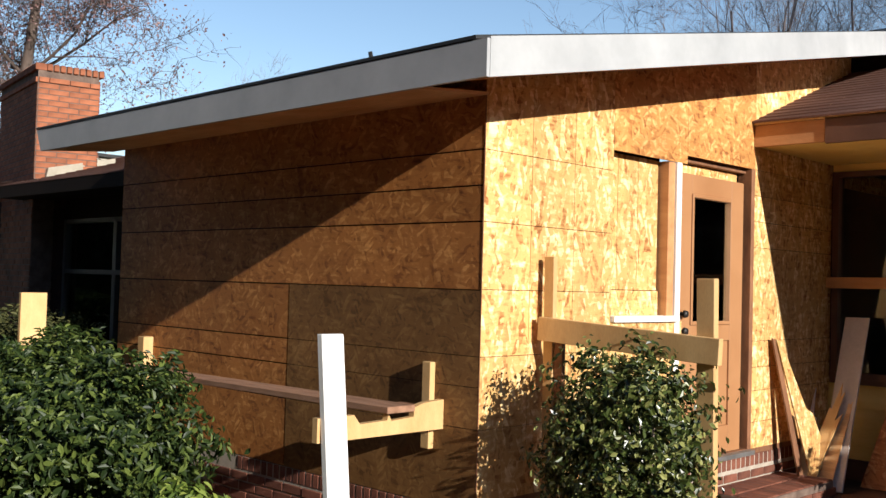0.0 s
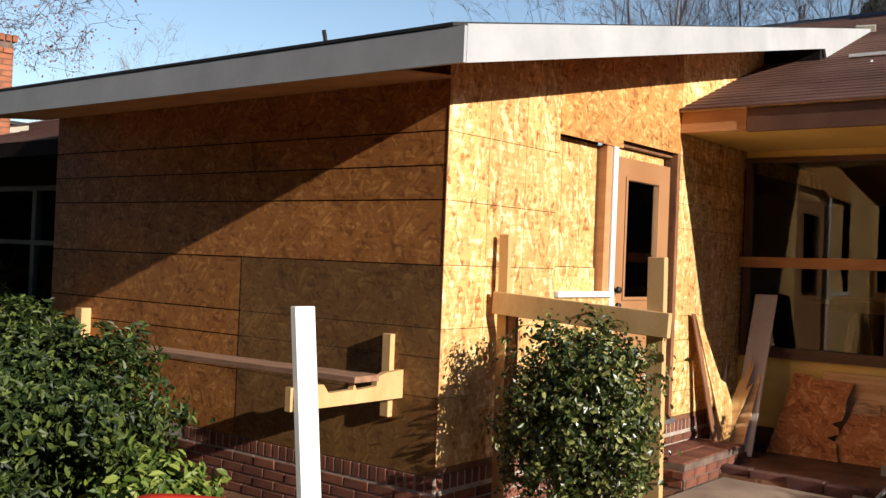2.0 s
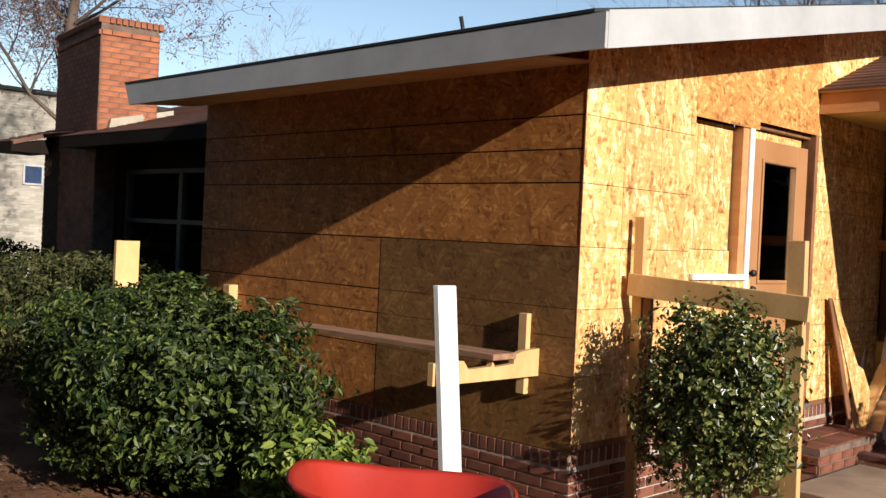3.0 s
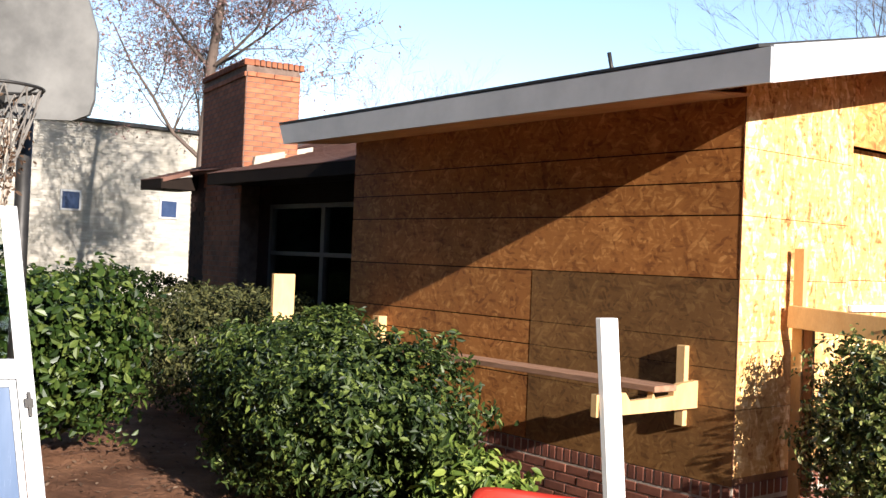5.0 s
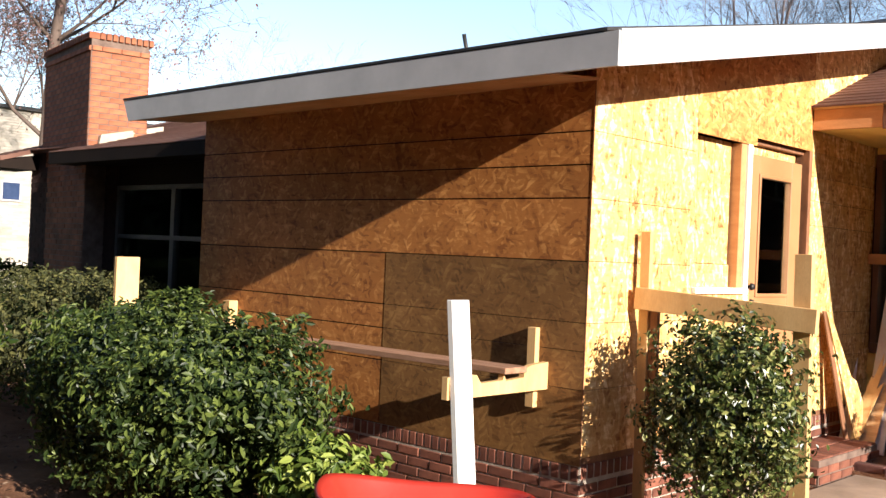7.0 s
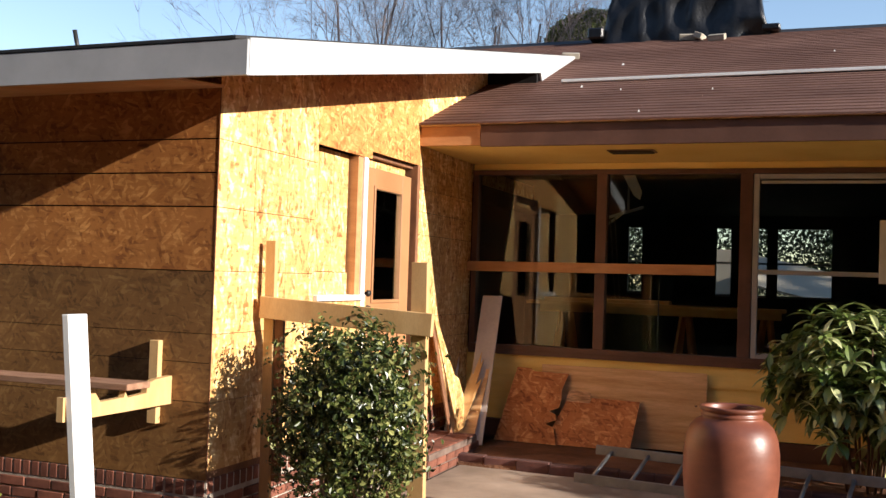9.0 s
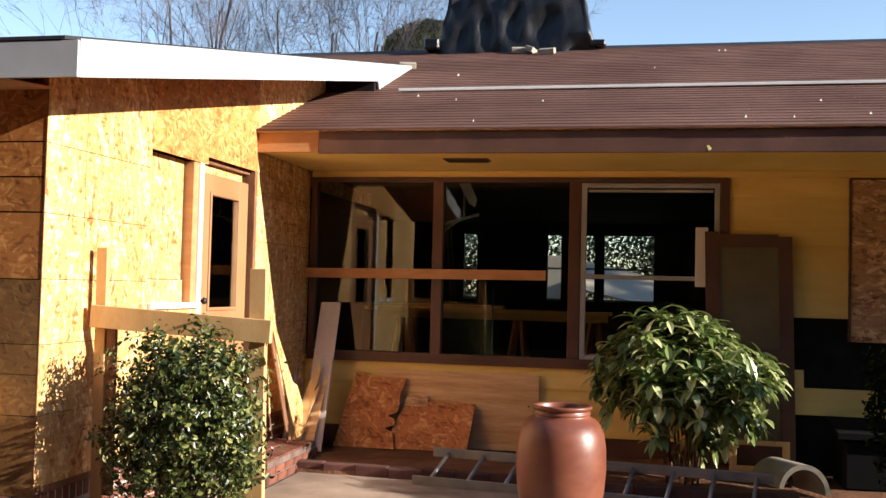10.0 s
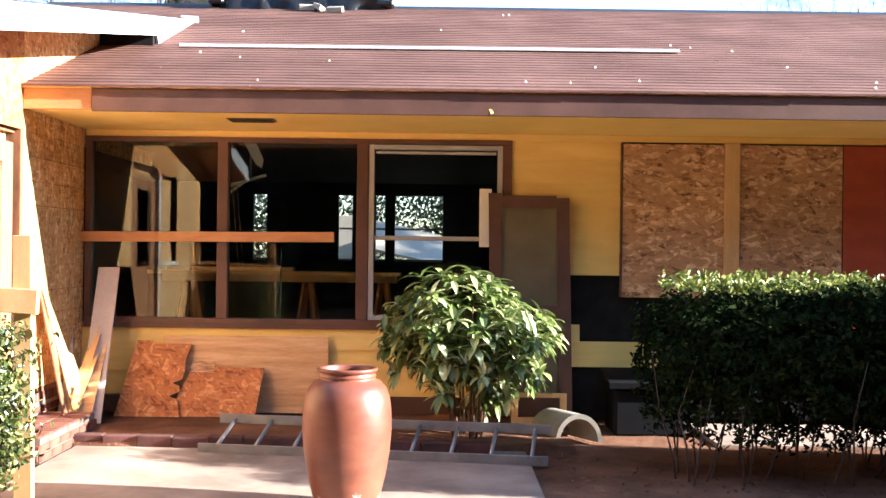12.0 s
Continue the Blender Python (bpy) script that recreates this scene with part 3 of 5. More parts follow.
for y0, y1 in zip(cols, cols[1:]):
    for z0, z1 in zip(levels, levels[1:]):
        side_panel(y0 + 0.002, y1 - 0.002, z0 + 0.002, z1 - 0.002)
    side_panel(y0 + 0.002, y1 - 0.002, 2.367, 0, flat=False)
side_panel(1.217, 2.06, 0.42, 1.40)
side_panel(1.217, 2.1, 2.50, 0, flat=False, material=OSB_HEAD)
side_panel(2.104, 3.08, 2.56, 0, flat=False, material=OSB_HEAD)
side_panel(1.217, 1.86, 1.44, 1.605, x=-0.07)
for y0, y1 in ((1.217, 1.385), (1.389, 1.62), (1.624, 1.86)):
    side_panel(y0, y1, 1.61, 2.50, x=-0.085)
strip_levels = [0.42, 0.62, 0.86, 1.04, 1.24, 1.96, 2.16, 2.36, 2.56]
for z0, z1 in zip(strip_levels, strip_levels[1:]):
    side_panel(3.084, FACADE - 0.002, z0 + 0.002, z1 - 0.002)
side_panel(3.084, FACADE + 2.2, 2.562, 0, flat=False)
part("stud_wall", block(-0.12, -0.013, 0.125, 1.21, 0.36, 2.68, 0), FELT, wall_side)
part("stud_wall", block(-0.14, -0.1, 1.2, 1.9, 0.36, 2.7, 0), FELT, wall_side)
part("stud_wall", block(-0.12, -0.013, 3.1, FACADE + 0.1, 0.36, 2.9, 0), FELT, wall_side)
part("stud", block(-0.115, -0.012, 1.885, 1.965, 0.42, 2.50), LUMBER_RED, wall_side)
part("stud", block(-0.1, 0.004, 1.968, 2.03, 0.42, 2.50), WHITE_WOOD, wall_side, "white painted jamb stud")
part("sill", block(-0.1, 0.03, 1.22, 1.99, 1.40, 1.44), WHITE_WOOD, wall_side, "white sill board")
part("header", block(-0.11, -0.05, 1.2, 3.1, 2.525, 2.66), LUMBER_DARK, wall_side)
part("trimmer", block(-0.115, 0.003, 3.03, 3.082, 0.40, 2.56), LUMBER_DARK, wall_side)
part("filler", block(-0.112, -0.098, 2.06, 2.98, 2.45, 2.52), OSB_SIDE, wall_side)
part("sole_plate", block(-0.1, -0.004, 0.004, FACADE, 0.376, 0.425, 0), LUMBER_DARK, wall_side)
part("corner_edge", block(-0.003, 0.003, -0.003, 0.0015, 0.38, 2.68, 0), LUMBER_DARK, wall_side)

# rest of the addition's shell
wall_left = tagged(part("wall_west", block(WALL_L, WALL_L + 0.12, 0.125, 6.5, 0.0, 2.7, 0), OSB_DIM), "sheathed end wall of the addition", "wall", kind="structure")
tagged(part("floor_addition", block(WALL_L + 0.13, -0.13, 0.13, 4.4, 0.30, 0.40, 0), PLY), "bare plywood subfloor", "floor", kind="structure")

door = thing("door_1", (0, 2.55, 0.42), "closed tan primed door with a glass upper half", "door", kind="structure")
for nm, a in (("stile", (2.07, 2.235)), ("stile", (2.805, 2.985))):
    part(nm, block(-0.085, -0.04, a[0], a[1], 0.42, 2.445), DOOR_TAN, door)
for nm, a in (("rail", (0.42, 0.62)), ("rail", (1.25, 1.37)), ("rail", (2.305, 2.445))):
    part(nm, block(-0.085, -0.041, 2.236, 2.804, a[0], a[1]), DOOR_TAN, door)
part("lower_panel", block(-0.075, -0.055, 2.236, 2.804, 0.62, 1.25), DOOR_TAN, door)
for y0, y1, z0, z1 in ((2.236, 2.26, 1.37, 2.305), (2.78, 2.804, 1.37, 2.305), (2.26, 2.78, 1.37, 1.395), (2.26, 2.78, 2.28, 2.305)):
    part("glazing_bead", block(-0.08, -0.03, y0, y1, z0, z1), DOOR_TAN, door)
g = part("pane", block(-0.064, -0.060, 2.26, 2.78, 1.395, 2.28, 0), GLASS, door)
g.visible_shadow = False
part("threshold", block(-0.12, 0.05, 2.04, 3.06, 0.385, 0.42), ALU, door)
for z in (1.33, 1.45):
    part("door_knob", tube([(-0.045, 2.115, z), (-0.02, 2.115, z), (-0.012, 2.115, z), (0.012, 2.115, z)], [0.012, 0.012, 0.028, 0.022], 14), METAL_DARK, door, "brass and black knob", smooth=True)

# roof of the addition
roof_add = thing("roof_addition", (0, 0, 0), "low shed roof with white primed fascia boards", "roof", kind="structure")
part("deck", prism([(EAVE_Y + 0.02, FAS_HI - 0.02), (EAVE_Y + 0.02, FAS_HI + 0.005), (6.9, FAS_HI + 0.005 + RAKE * 7.49), (6.9, FAS_HI - 0.02 + RAKE * 7.49)], WALL_L - 0.30, RAKE_X - 0.02, "x"), PLY, roof_add)
part("roofing", prism([(EAVE_Y - 0.004, FAS_HI + 0.006), (EAVE_Y - 0.004, FAS_HI + 0.024), (6.9, FAS_HI + 0.022 + RAKE * 7.51), (6.9, FAS_HI + 0.006 + RAKE * 7.51)], WALL_L - 0.33, RAKE_X - 0.07, "x"), ROOFEDGE, roof_add, "black roofing felt edge")
part("front_fascia", prism([(RAKE_X, FAS_LO), (RAKE_X, FAS_HI), (WALL_L - 0.33, FAS_HI + 0.004), (WALL_L - 0.24, FAS_LO + 0.01)], EAVE_Y, EAVE_Y + 0.022, "y"), FASCIA, roof_add)
part("rake_fascia", prism([(EAVE_Y + 0.023, FAS_LO), (4.88, rake_low(4.88)), (4.93, main_top(4.93) + 0.01), (6.5, main_top(6.5) + 0.015), (6.42, rake_low(6.42) + 0.19), (EAVE_Y + 0.023, FAS_HI + 0.012)], RAKE_X - 0.02, RAKE_X + 0.002, "x"), FASCIA, roof_add)
part("soffit", prism([(EAVE_Y + 0.024, FAS_LO + 0.012), (-0.004, 2.662), (-0.004, 2.677), (EAVE_Y + 0.024, FAS_LO + 0.027)], WALL_L - 0.2, 0.02, "x"), PLY, roof_add)
part("soffit_return", prism([(EAVE_Y + 0.024, FAS_LO + 0.02), (-0.003, rake_low(-0.003) + 0.03), (-0.003, rake_low(-0.003) + 0.045), (EAVE_Y + 0.024, FAS_LO + 0.035)], 0.022, RAKE_X - 0.022, "x"), OSB_DIM, roof_add)
part("rake_soffit", prism([(0.0, rake_low(0.0) + 0.035), (4.9, rake_low(4.9) + 0.03), (4.9, rake_low(4.9) + 0.05), (0.0, rake_low(0.0) + 0.055)], 0.002, RAKE_X - 0.021, "x"), OSB_DIM, roof_add)
part("blocking", block(0.0, RAKE_X - 0.03, 4.84, 4.9, 3.55, 3.78, 0), FELT, roof_add)
vent_pipe = thing("vent_pipe", (-1.42, 0.4, 2.95), "short dark vent pipe through the roof", "pipe")
part("pipe", tube([(-1.42, 0.42, 2.9), (-1.42, 0.40, 3.06), (-1.435, 0.38, 3.18)], 0.015, 10), METAL_DARK, vent_pipe, smooth=True)
part("flashing", tube([(-1.42, 0.42, 2.98), (-1.42, 0.42, 3.02)], [0.09, 0.03], 14), METAL_DARK, vent_pipe)

# ---- main house ----
wall_main = thing("wall_main", (0, 0, 0), "yellow lap-sided house wall with brown trim", "wall", kind="structure")
EAST = 12.5
# the wall behind the siding, round the window opening
for x0, x1, z0, z1 in ((0.0, 4.06, 0.05, 0.88), (0.0, EAST, 2.67, 3.3), (4.06, EAST, 0.05, 2.67)):
    part("sheathing", block(x0, x1, FACADE + 0.02, FACADE + 0.14, z0, z1, 0), FELT, wall_main)
lap = 0.218


def siding(x0, x1, z0, z1):
    bm = bmesh.new()
    v = cuboid(bm, x0, x1, FACADE - 0.004, FACADE + 0.018, z0 + 0.004, z1 + 0.012)
    for q in v:
        if q.co.y < FACADE and q.co.z < z0 + 0.01:
            q.co.y -= 0.024
    return part("siding_board", bm, YELLOW, wall_main)


for k in range(3):
    siding(0.0, 4.6 if k else 4.62, 0.88 - (k + 1) * lap, 0.88 - k * lap)
for k in range(6):
    z0 = 1.40 + k * lap
    siding(4.04, 5.10, z0, min(z0 + lap, 2.67))
siding(4.3, 4.72, 0.76, 0.92)
siding(4.3, 5.9, 0.53, 0.76)
part("frieze", block(0.02, EAST, FACADE - 0.03, FACADE + 0.02, 2.672, 2.7325, 0.002), YELLOW, wall_main)
part("sill_trim", block(0.02, 4.06, FACADE - 0.05, FACADE + 0.02, 0.86, 0.91), BROWN, wall_main)
part("base_board", block(0.0, 4.4, FACADE - 0.03, FACADE + 0.02, 0.06, 0.22), BROWN, wall_main)

roof_main = thing("roof_main", (0, 0, 0), "brown asphalt shingle roof with a brown fascia", "roof", kind="structure")
part("deck", prism([(EAVE2_Y, EAVE2_Z - 0.03), (EAVE2_Y, EAVE2_Z - 0.006), (RIDGE_Y, main_top(RIDGE_Y) - 0.006), (RIDGE_Y + 5.2, main_top(RIDGE_Y) - 0.006 - 5.2 * PITCH), (RIDGE_Y + 5.2, main_top(RIDGE_Y) - 0.05 - 5.2 * PITCH), (RIDGE_Y, main_top(RIDGE_Y) - 0.05)], 0.0, EAST + 0.5, "x"), PLY_OLD, roof_main)
part("deck", prism([(6.6, main_top(6.6) - 0.05), (6.6, main_top(6.6) - 0.006), (RIDGE_Y, main_top(RIDGE_Y) - 0.006), (RIDGE_Y + 4, main_top(RIDGE_Y) - 4 * PITCH), (RIDGE_Y + 4, main_top(RIDGE_Y) - 0.05 - 4 * PITCH), (RIDGE_Y, main_top(RIDGE_Y) - 0.05)], -1.7, -0.002, "x"), PLY_OLD, roof_main)
part("fascia", block(0.56, EAST + 0.5, EAVE2_Y, EAVE2_Y + 0.03, 2.715, 2.905), BROWN, roof_main)
part("bare_fascia", block(0.005, 0.555, EAVE2_Y + 0.012, EAVE2_Y + 0.05, 2.73, 2.895), LUMBER_RED, roof_main, "bare reddish sub-fascia where the board is missing")
part("drip_board", block(0.0, 0.56, EAVE2_Y - 0.01, EAVE2_Y + 0.03, 2.897, 2.915), LUMBER, roof_main)
part("soffit", prism([(EAVE2_Y + 0.03, 2.733), (FACADE - 0.03, 2.733), (FACADE - 0.03, 2.753), (EAVE2_Y + 0.03, 2.753)], 0.012, EAST + 0.5, "x"), YELLOW, roof_main)
vent = thing("soffit_vent", (1.7, 3.4, 2.76), "small brown louvred vent in the soffit", "vent")
part("frame", prism([(3.5, 2.732), (3.7, 2.732), (3.7, 2.724), (3.5, 2.724)], 1.55, 1.95, "x"), BROWN, vent)
for k in range(5):
    part("slat", block(1.57, 1.93, 3.52 + k * 0.036, 3.535 + k * 0.036, 2.714, 2.7235, 0), METAL_DARK, vent)

# courses of shingle tabs
def shingle_field(x0, x1, y0, y1, seed):
    rnd = random.Random(seed)
    verts, faces = [], []
    step, tab = 0.125, 0.92
    slope = math.sqrt(1 + PITCH * PITCH)
    y, row = y0, 0
    while y < y1 - 0.01:
        x = x0 - (row % 2) * tab * 0.5
        while x < x1:
            a, b = max(x0, x) + 0.0004, min(x1, x + tab) - 0.0004
            if b > a:
                lift, dy = 0.011 + rnd.uniform(0, 0.003), rnd.uniform(-0.003, 0.002)
                ye = min(y1, y + step / slope * 1.25)
                n = len(verts)
                z0, z1 = main_top(y), main_top(ye)
                verts += [(a, y + dy, z0 - 0.004), (b, y + dy, z0 - 0.004), (a, y + dy, z0 + lift), (b, y + dy, z0 + lift), (a, ye, z1 + 0.002), (b, ye, z1 + 0.002)]
                faces += [(n, n + 1, n + 3, n + 2), (n + 2, n + 3, n + 5, n + 4)]
            x += tab
        y += step / slope
        row += 1
    me = bpy.data.meshes.new("shingles")
    me.from_pydata(verts, [], faces)
    return laid("shingles", me, SHINGLE, roof_main, kind="stuff")


shingle_field(-0.0, EAST + 0.5, EAVE2_Y - 0.03, RIDGE_Y, 1)
shingle_field(-1.7, -0.0, 6.7, RIDGE_Y, 2)
part("ridge_cap", prism([(RIDGE_Y - 0.14, main_top(RIDGE_Y - 0.14) + 0.008), (RIDGE_Y, main_top(RIDGE_Y) + 0.03), (RIDGE_Y + 0.14, main_top(RIDGE_Y) - 0.04), (RIDGE_Y, main_top(RIDGE_Y) - 0.01)], -1.7, EAST + 0.5, "x"), ROOFEDGE, roof_main, "dark ridge cap")

# interior shell behind the windows
IN0, IN1 = FACADE + 0.15, 11.6
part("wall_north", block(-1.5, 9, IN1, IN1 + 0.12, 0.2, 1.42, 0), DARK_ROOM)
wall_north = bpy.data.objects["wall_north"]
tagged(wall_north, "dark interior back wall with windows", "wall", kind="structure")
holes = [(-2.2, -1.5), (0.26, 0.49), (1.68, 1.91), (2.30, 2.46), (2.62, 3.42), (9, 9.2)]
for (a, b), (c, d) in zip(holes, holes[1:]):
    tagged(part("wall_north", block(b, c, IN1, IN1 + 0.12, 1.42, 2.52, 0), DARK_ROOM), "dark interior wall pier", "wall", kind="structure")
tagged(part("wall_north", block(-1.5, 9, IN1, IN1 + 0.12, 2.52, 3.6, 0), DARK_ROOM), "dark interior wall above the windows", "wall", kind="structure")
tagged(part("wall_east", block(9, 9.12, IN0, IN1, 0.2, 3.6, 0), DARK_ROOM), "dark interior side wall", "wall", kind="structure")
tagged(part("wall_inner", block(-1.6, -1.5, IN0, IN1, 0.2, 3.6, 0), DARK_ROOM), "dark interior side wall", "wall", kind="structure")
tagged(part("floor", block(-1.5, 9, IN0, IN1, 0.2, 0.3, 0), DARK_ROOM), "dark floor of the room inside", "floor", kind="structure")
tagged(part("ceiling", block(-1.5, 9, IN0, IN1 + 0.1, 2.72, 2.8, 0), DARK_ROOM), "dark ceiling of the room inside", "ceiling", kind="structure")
for a, b in holes[1:5]:
    w = thing("window_back", ((a + b) / 2, IN1, 1.18), "far window with a white sash at the back of the room", "window", kind="structure")
    part("window_frame", block(a, b, IN1 + 0.03, IN1 + 0.06, 1.95, 1.98, 0), WHITE_ALU, w)
    part("window_frame", block(a, b, IN1 + 0.03, IN1 + 0.06, 1.42, 1.46, 0), WHITE_ALU, w)
    if b - a > 0.8:
        part("window_frame", block(a, b, IN1 + 0.03, IN1 + 0.06, 2.24, 2.26, 0), WHITE_ALU, w)

# big picture window
window_1 = thing("window_1", (2, FACADE, 0.91), "wide brown-framed picture window with three lights", "window", kind="structure")
for x0, x1 in ((0.02, 0.075), (1.27, 1.37), (2.59, 2.70), (3.975, 4.06)):
    part("mullion", block(x0, x1, FACADE - 0.04, FACADE + 0.08, 0.912, 2.67), BROWN, window_1)
part("head", block(0.02, 4.06, FACADE - 0.045, FACADE + 0.08, 2.625, 2.671), BROWN, window_1)
part("sill", block(0.02, 4.06, FACADE - 0.06, FACADE + 0.08, 0.905, 0.955), BROWN, window_1)
for x0, x1 in ((0.075, 1.27), (1.37, 2.59)):
    g = part("pane", block(x0, x1, FACADE + 0.03, FACADE + 0.036, 0.955, 2.625, 0), GLASS, window_1)
    g.visible_shadow = False
sash = part("sash", block(2.705, 2.755, FACADE - 0.03, FACADE + 0.05, 0.955, 2.62), GREY_ALU, window_1, "grey aluminium sash")
for b in ((3.925, 3.972, 0.955, 2.62), (2.756, 3.924, 2.575, 2.62), (2.756, 3.924, 0.955, 1.0), (2.756, 3.924, 1.715, 1.755)):
    part("sash", block(b[0], b[1], FACADE - 0.028, FACADE + 0.05, b[2], b[3]), GREY_ALU, window_1, "grey aluminium sash")
part("sash_bead", block(2.77, 3.91, FACADE - 0.02, FACADE + 0.04, 2.535, 2.56), GREY_ALU, window_1)
for z0, z1 in ((1.0, 1.715), (1.755, 2.535)):
    g = part("pane", block(2.756, 3.924, FACADE + 0.01, FACADE + 0.015, z0, z1, 0), GLASS, window_1)
    g.visible_shadow = False
part("pull_cord", tube([(1.865, FACADE + 0.06, 0.96), (1.865, FACADE + 0.06, 1.62)], 0.006, 6), NET, window_1)

# inside the room: trestles with planks, a hanging lamp, a sheet
trestle = thing("sawhorse", (1.3, 6.3, 0.3), "wooden sawhorse carrying planks inside the room", "sawhorse")
for x in (0.55, 1.9, 2.75):
    for dx, dy in ((-0.1, -0.24), (0.1, -0.24), (-0.1, 0.24), (0.1, 0.24)):
        part("leg", stick((x + dx * 1.4, 6.3 + dy, 0.3), (x + dx * 0.3, 6.3 + dy * 0.2, 1.24), 0.08, 0.035), LUMBER_RED, trestle)
part("beam", block(0.25, 2.9, 6.24, 6.34, 1.245, 1.325), LUMBER, trestle)
part("plank", block(0.15, 2.95, 6.02, 6.28, 1.33, 1.368), LUMBER, trestle)
part("plank", block(0.35, 1.75, 6.06, 6.24, 1.372, 1.41), LUMBER, trestle)
part("plank", block(0.4, 2.3, 6.3, 6.5, 1.33, 1.368), LUMBER_RED, trestle)
lamp = thing("ceiling_lamp", (1.35, 5.6, 2.72), "bent pale light fitting hanging on loose cords", "lamp")
part("bar", stick((1.12, 5.6, 2.28), (1.52, 5.62, 2.40), 0.03, 0.03), GREY_ALU, lamp)
part("bar", stick((1.12, 5.62, 2.20), (1.34, 5.6, 2.36), 0.025, 0.025), GREY_ALU, lamp)
part("rod", tube([(1.36, 5.6, 2.36), (1.36, 5.6, 2.72)], 0.012, 8), GREY_ALU, lamp)
for dx in (0.0, 0.05):
    part("cord", tube([(1.17 + dx, 5.6, 2.28), (1.2 + dx, 5.6, 1.9), (1.24 + dx, 5.62, 1.42)], 0.008, 6), NET, lamp)
white_board = tagged(part("white_board", block(3.755, 3.868, FACADE - 0.052, FACADE - 0.032, 1.66, 2.21), WHITE_WOOD), "short white board nailed beside the sash", "board")
sheet = thing("hanging_sheet", (1.55, 5.4, 2.5), "white sheet hanging from the ceiling inside", "sheet")
part("cloth", prism([(1.40, 2.72), (1.52, 2.72), (1.62, 2.5), (1.60, 2.42), (1.54, 2.46)], 4.9, 4.92, "y"), WHITE_WOOD, sheet)

# boarded windows to the east
boards = thing("boarded_window", (6.4, FACADE, 1.2), "window openings boarded over with weathered strand board", "window", kind="structure")
part("panel", block(5.09, 6.068, FACADE - 0.05, FACADE - 0.035, 1.20, 2.655), OSB_OLD, boards, "dark weathered strand board sheet")
part("panel", block(6.215, 7.19, FACADE - 0.05, FACADE - 0.035, 1.20, 2.655), OSB_OLD, boards, "dark weathered strand board sheet")
part("panel", block(7.2, 8.6, FACADE - 0.06, FACADE - 0.035, 0.9, 2.655), RED_PANEL, boards, "red stained panel")
part("mullion", block(6.07, 6.212, FACADE - 0.075, FACADE - 0.02, 1.0, 2.668), LUMBER, boards, "raw timber post")
part("frieze_low", block(5.09, 5.11, FACADE - 0.06, FACADE - 0.005, 1.2, 2.66), BROWN, boards)

# ---- brickwork along the bottom ----
brick_mesh = bpy.data.meshes.new("brick")
_bm = bmesh.new()
cuboid(_bm, -0.0975, 0.0975, -0.045, 0.045, -0.029, 0.029)
eased(_bm, 0.005)
_bm.to_mesh(brick_mesh)
_bm.free()
brick_mesh.materials.append(BRICK)


def brick(parent, m):
    ob = new("brick", brick_mesh)
    ob.parent = parent
    ob.matrix_parent_inverse = parent.matrix_basis.inverted()
    ob.matrix_basis = m
    return ob


base_front = thing("brick_base_front", (0, 0, 0), "red brick foundation with a rowlock course", "wall", kind="structure")
part("mortar", block(WALL_L, -0.010, 0.001, 0.1, -0.05, 0.368, 0), MORTAR, base_front)
base_side = thing("brick_base_side", (0, 0, 0), "red brick foundation with a rowlock course", "wall", kind="structure")
part("mortar", block(-0.1, -0.001, 0.003, FACADE, -0.05, 0.374, 0), MORTAR, base_side)
brand = random.Random(4)
for row in range(4):
    z = 0.028 + row * 0.068
    x = -0.09 - (row % 2) * 0.1
    while x > -2.7:
        brick(base_front, pose(x, 0.038 + brand.uniform(-0.002, 0.002), z, 0, 0, brand.uniform(-0.5, 0.5)))
        x -= 0.207
    y = 0.19 - (row % 2) * 0.1
    while y < FACADE - 0.1:
        brick(base_side, pose(-0.038 + brand.uniform(-0.002, 0.002), y, z, 0, 0, 90 + brand.uniform(-0.5, 0.5)))
        y += 0.207
x = -0.04
while x > -2.3:
    brick(base_front, pose(x, 0.094, 0.322, 90, 0, 90))
    x -= 0.0715
y = 0.04
while y < FACADE - 0.1:
    brick(base_side, pose(-0.094, y, 0.335, 90, 0, 0))
    y += 0.0715

# doorstep landing
step = thing("brick_step", (0.2, 2.9, 0), "low red brick doorstep below the door", "step", kind="structure")
part("mortar", block(0.004, 0.43, 2.42, 3.58, -0.05, 0.185, 0), MORTAR_DARK, step)
for i in range(12):
    for j in range(2):
        brick(step, pose(0.11 + j * 0.213, 2.47 + i * 0.098, 0.165))
for i in range(6):
    for k in range(2):
        brick(step, pose(0.395, 2.53 + i * 0.208 - (k % 2) * 0.05, 0.035 + k * 0.07, 0, 0, 90))
for i in range(2):
    for k in range(2):
        brick(step, pose(0.11 + i * 0.207, 2.46, 0.035 + k * 0.07))

# planting bed kerb and soil
kerb = thing("brick_kerb", (2, 3.05, 0), "low edging of red bricks round a planting bed", "kerb", kind="structure")
kerb_mesh = brick_mesh.copy()
kerb_mesh.materials[0] = BRICK_KERB
for k in range(12):
    ob = brick(kerb, pose(0.53 + k * 0.287, 3.12 - 0.016 * k + brand.uniform(-0.008, 0.008), 0.045 + brand.uniform(-0.006, 0.004), brand.uniform(-4, 4), 0, brand.uniform(-3, 3)) @ Matrix.Diagonal((1.44, 1.1, 1.9, 1)))
    ob.data = kerb_mesh
tagged(laid("planting_bed", grid_sheet(0.44, 4.5, 3.0, FACADE - 0.01, 60, 24, lambda x, y: 0.055 + 0.03 * noise.noise(Vector((x * 3, y * 3, 7))) - (0.1 if y < 3.06 else 0)), DIRT), "dark soil bed along the house wall", "soil", kind="structure")

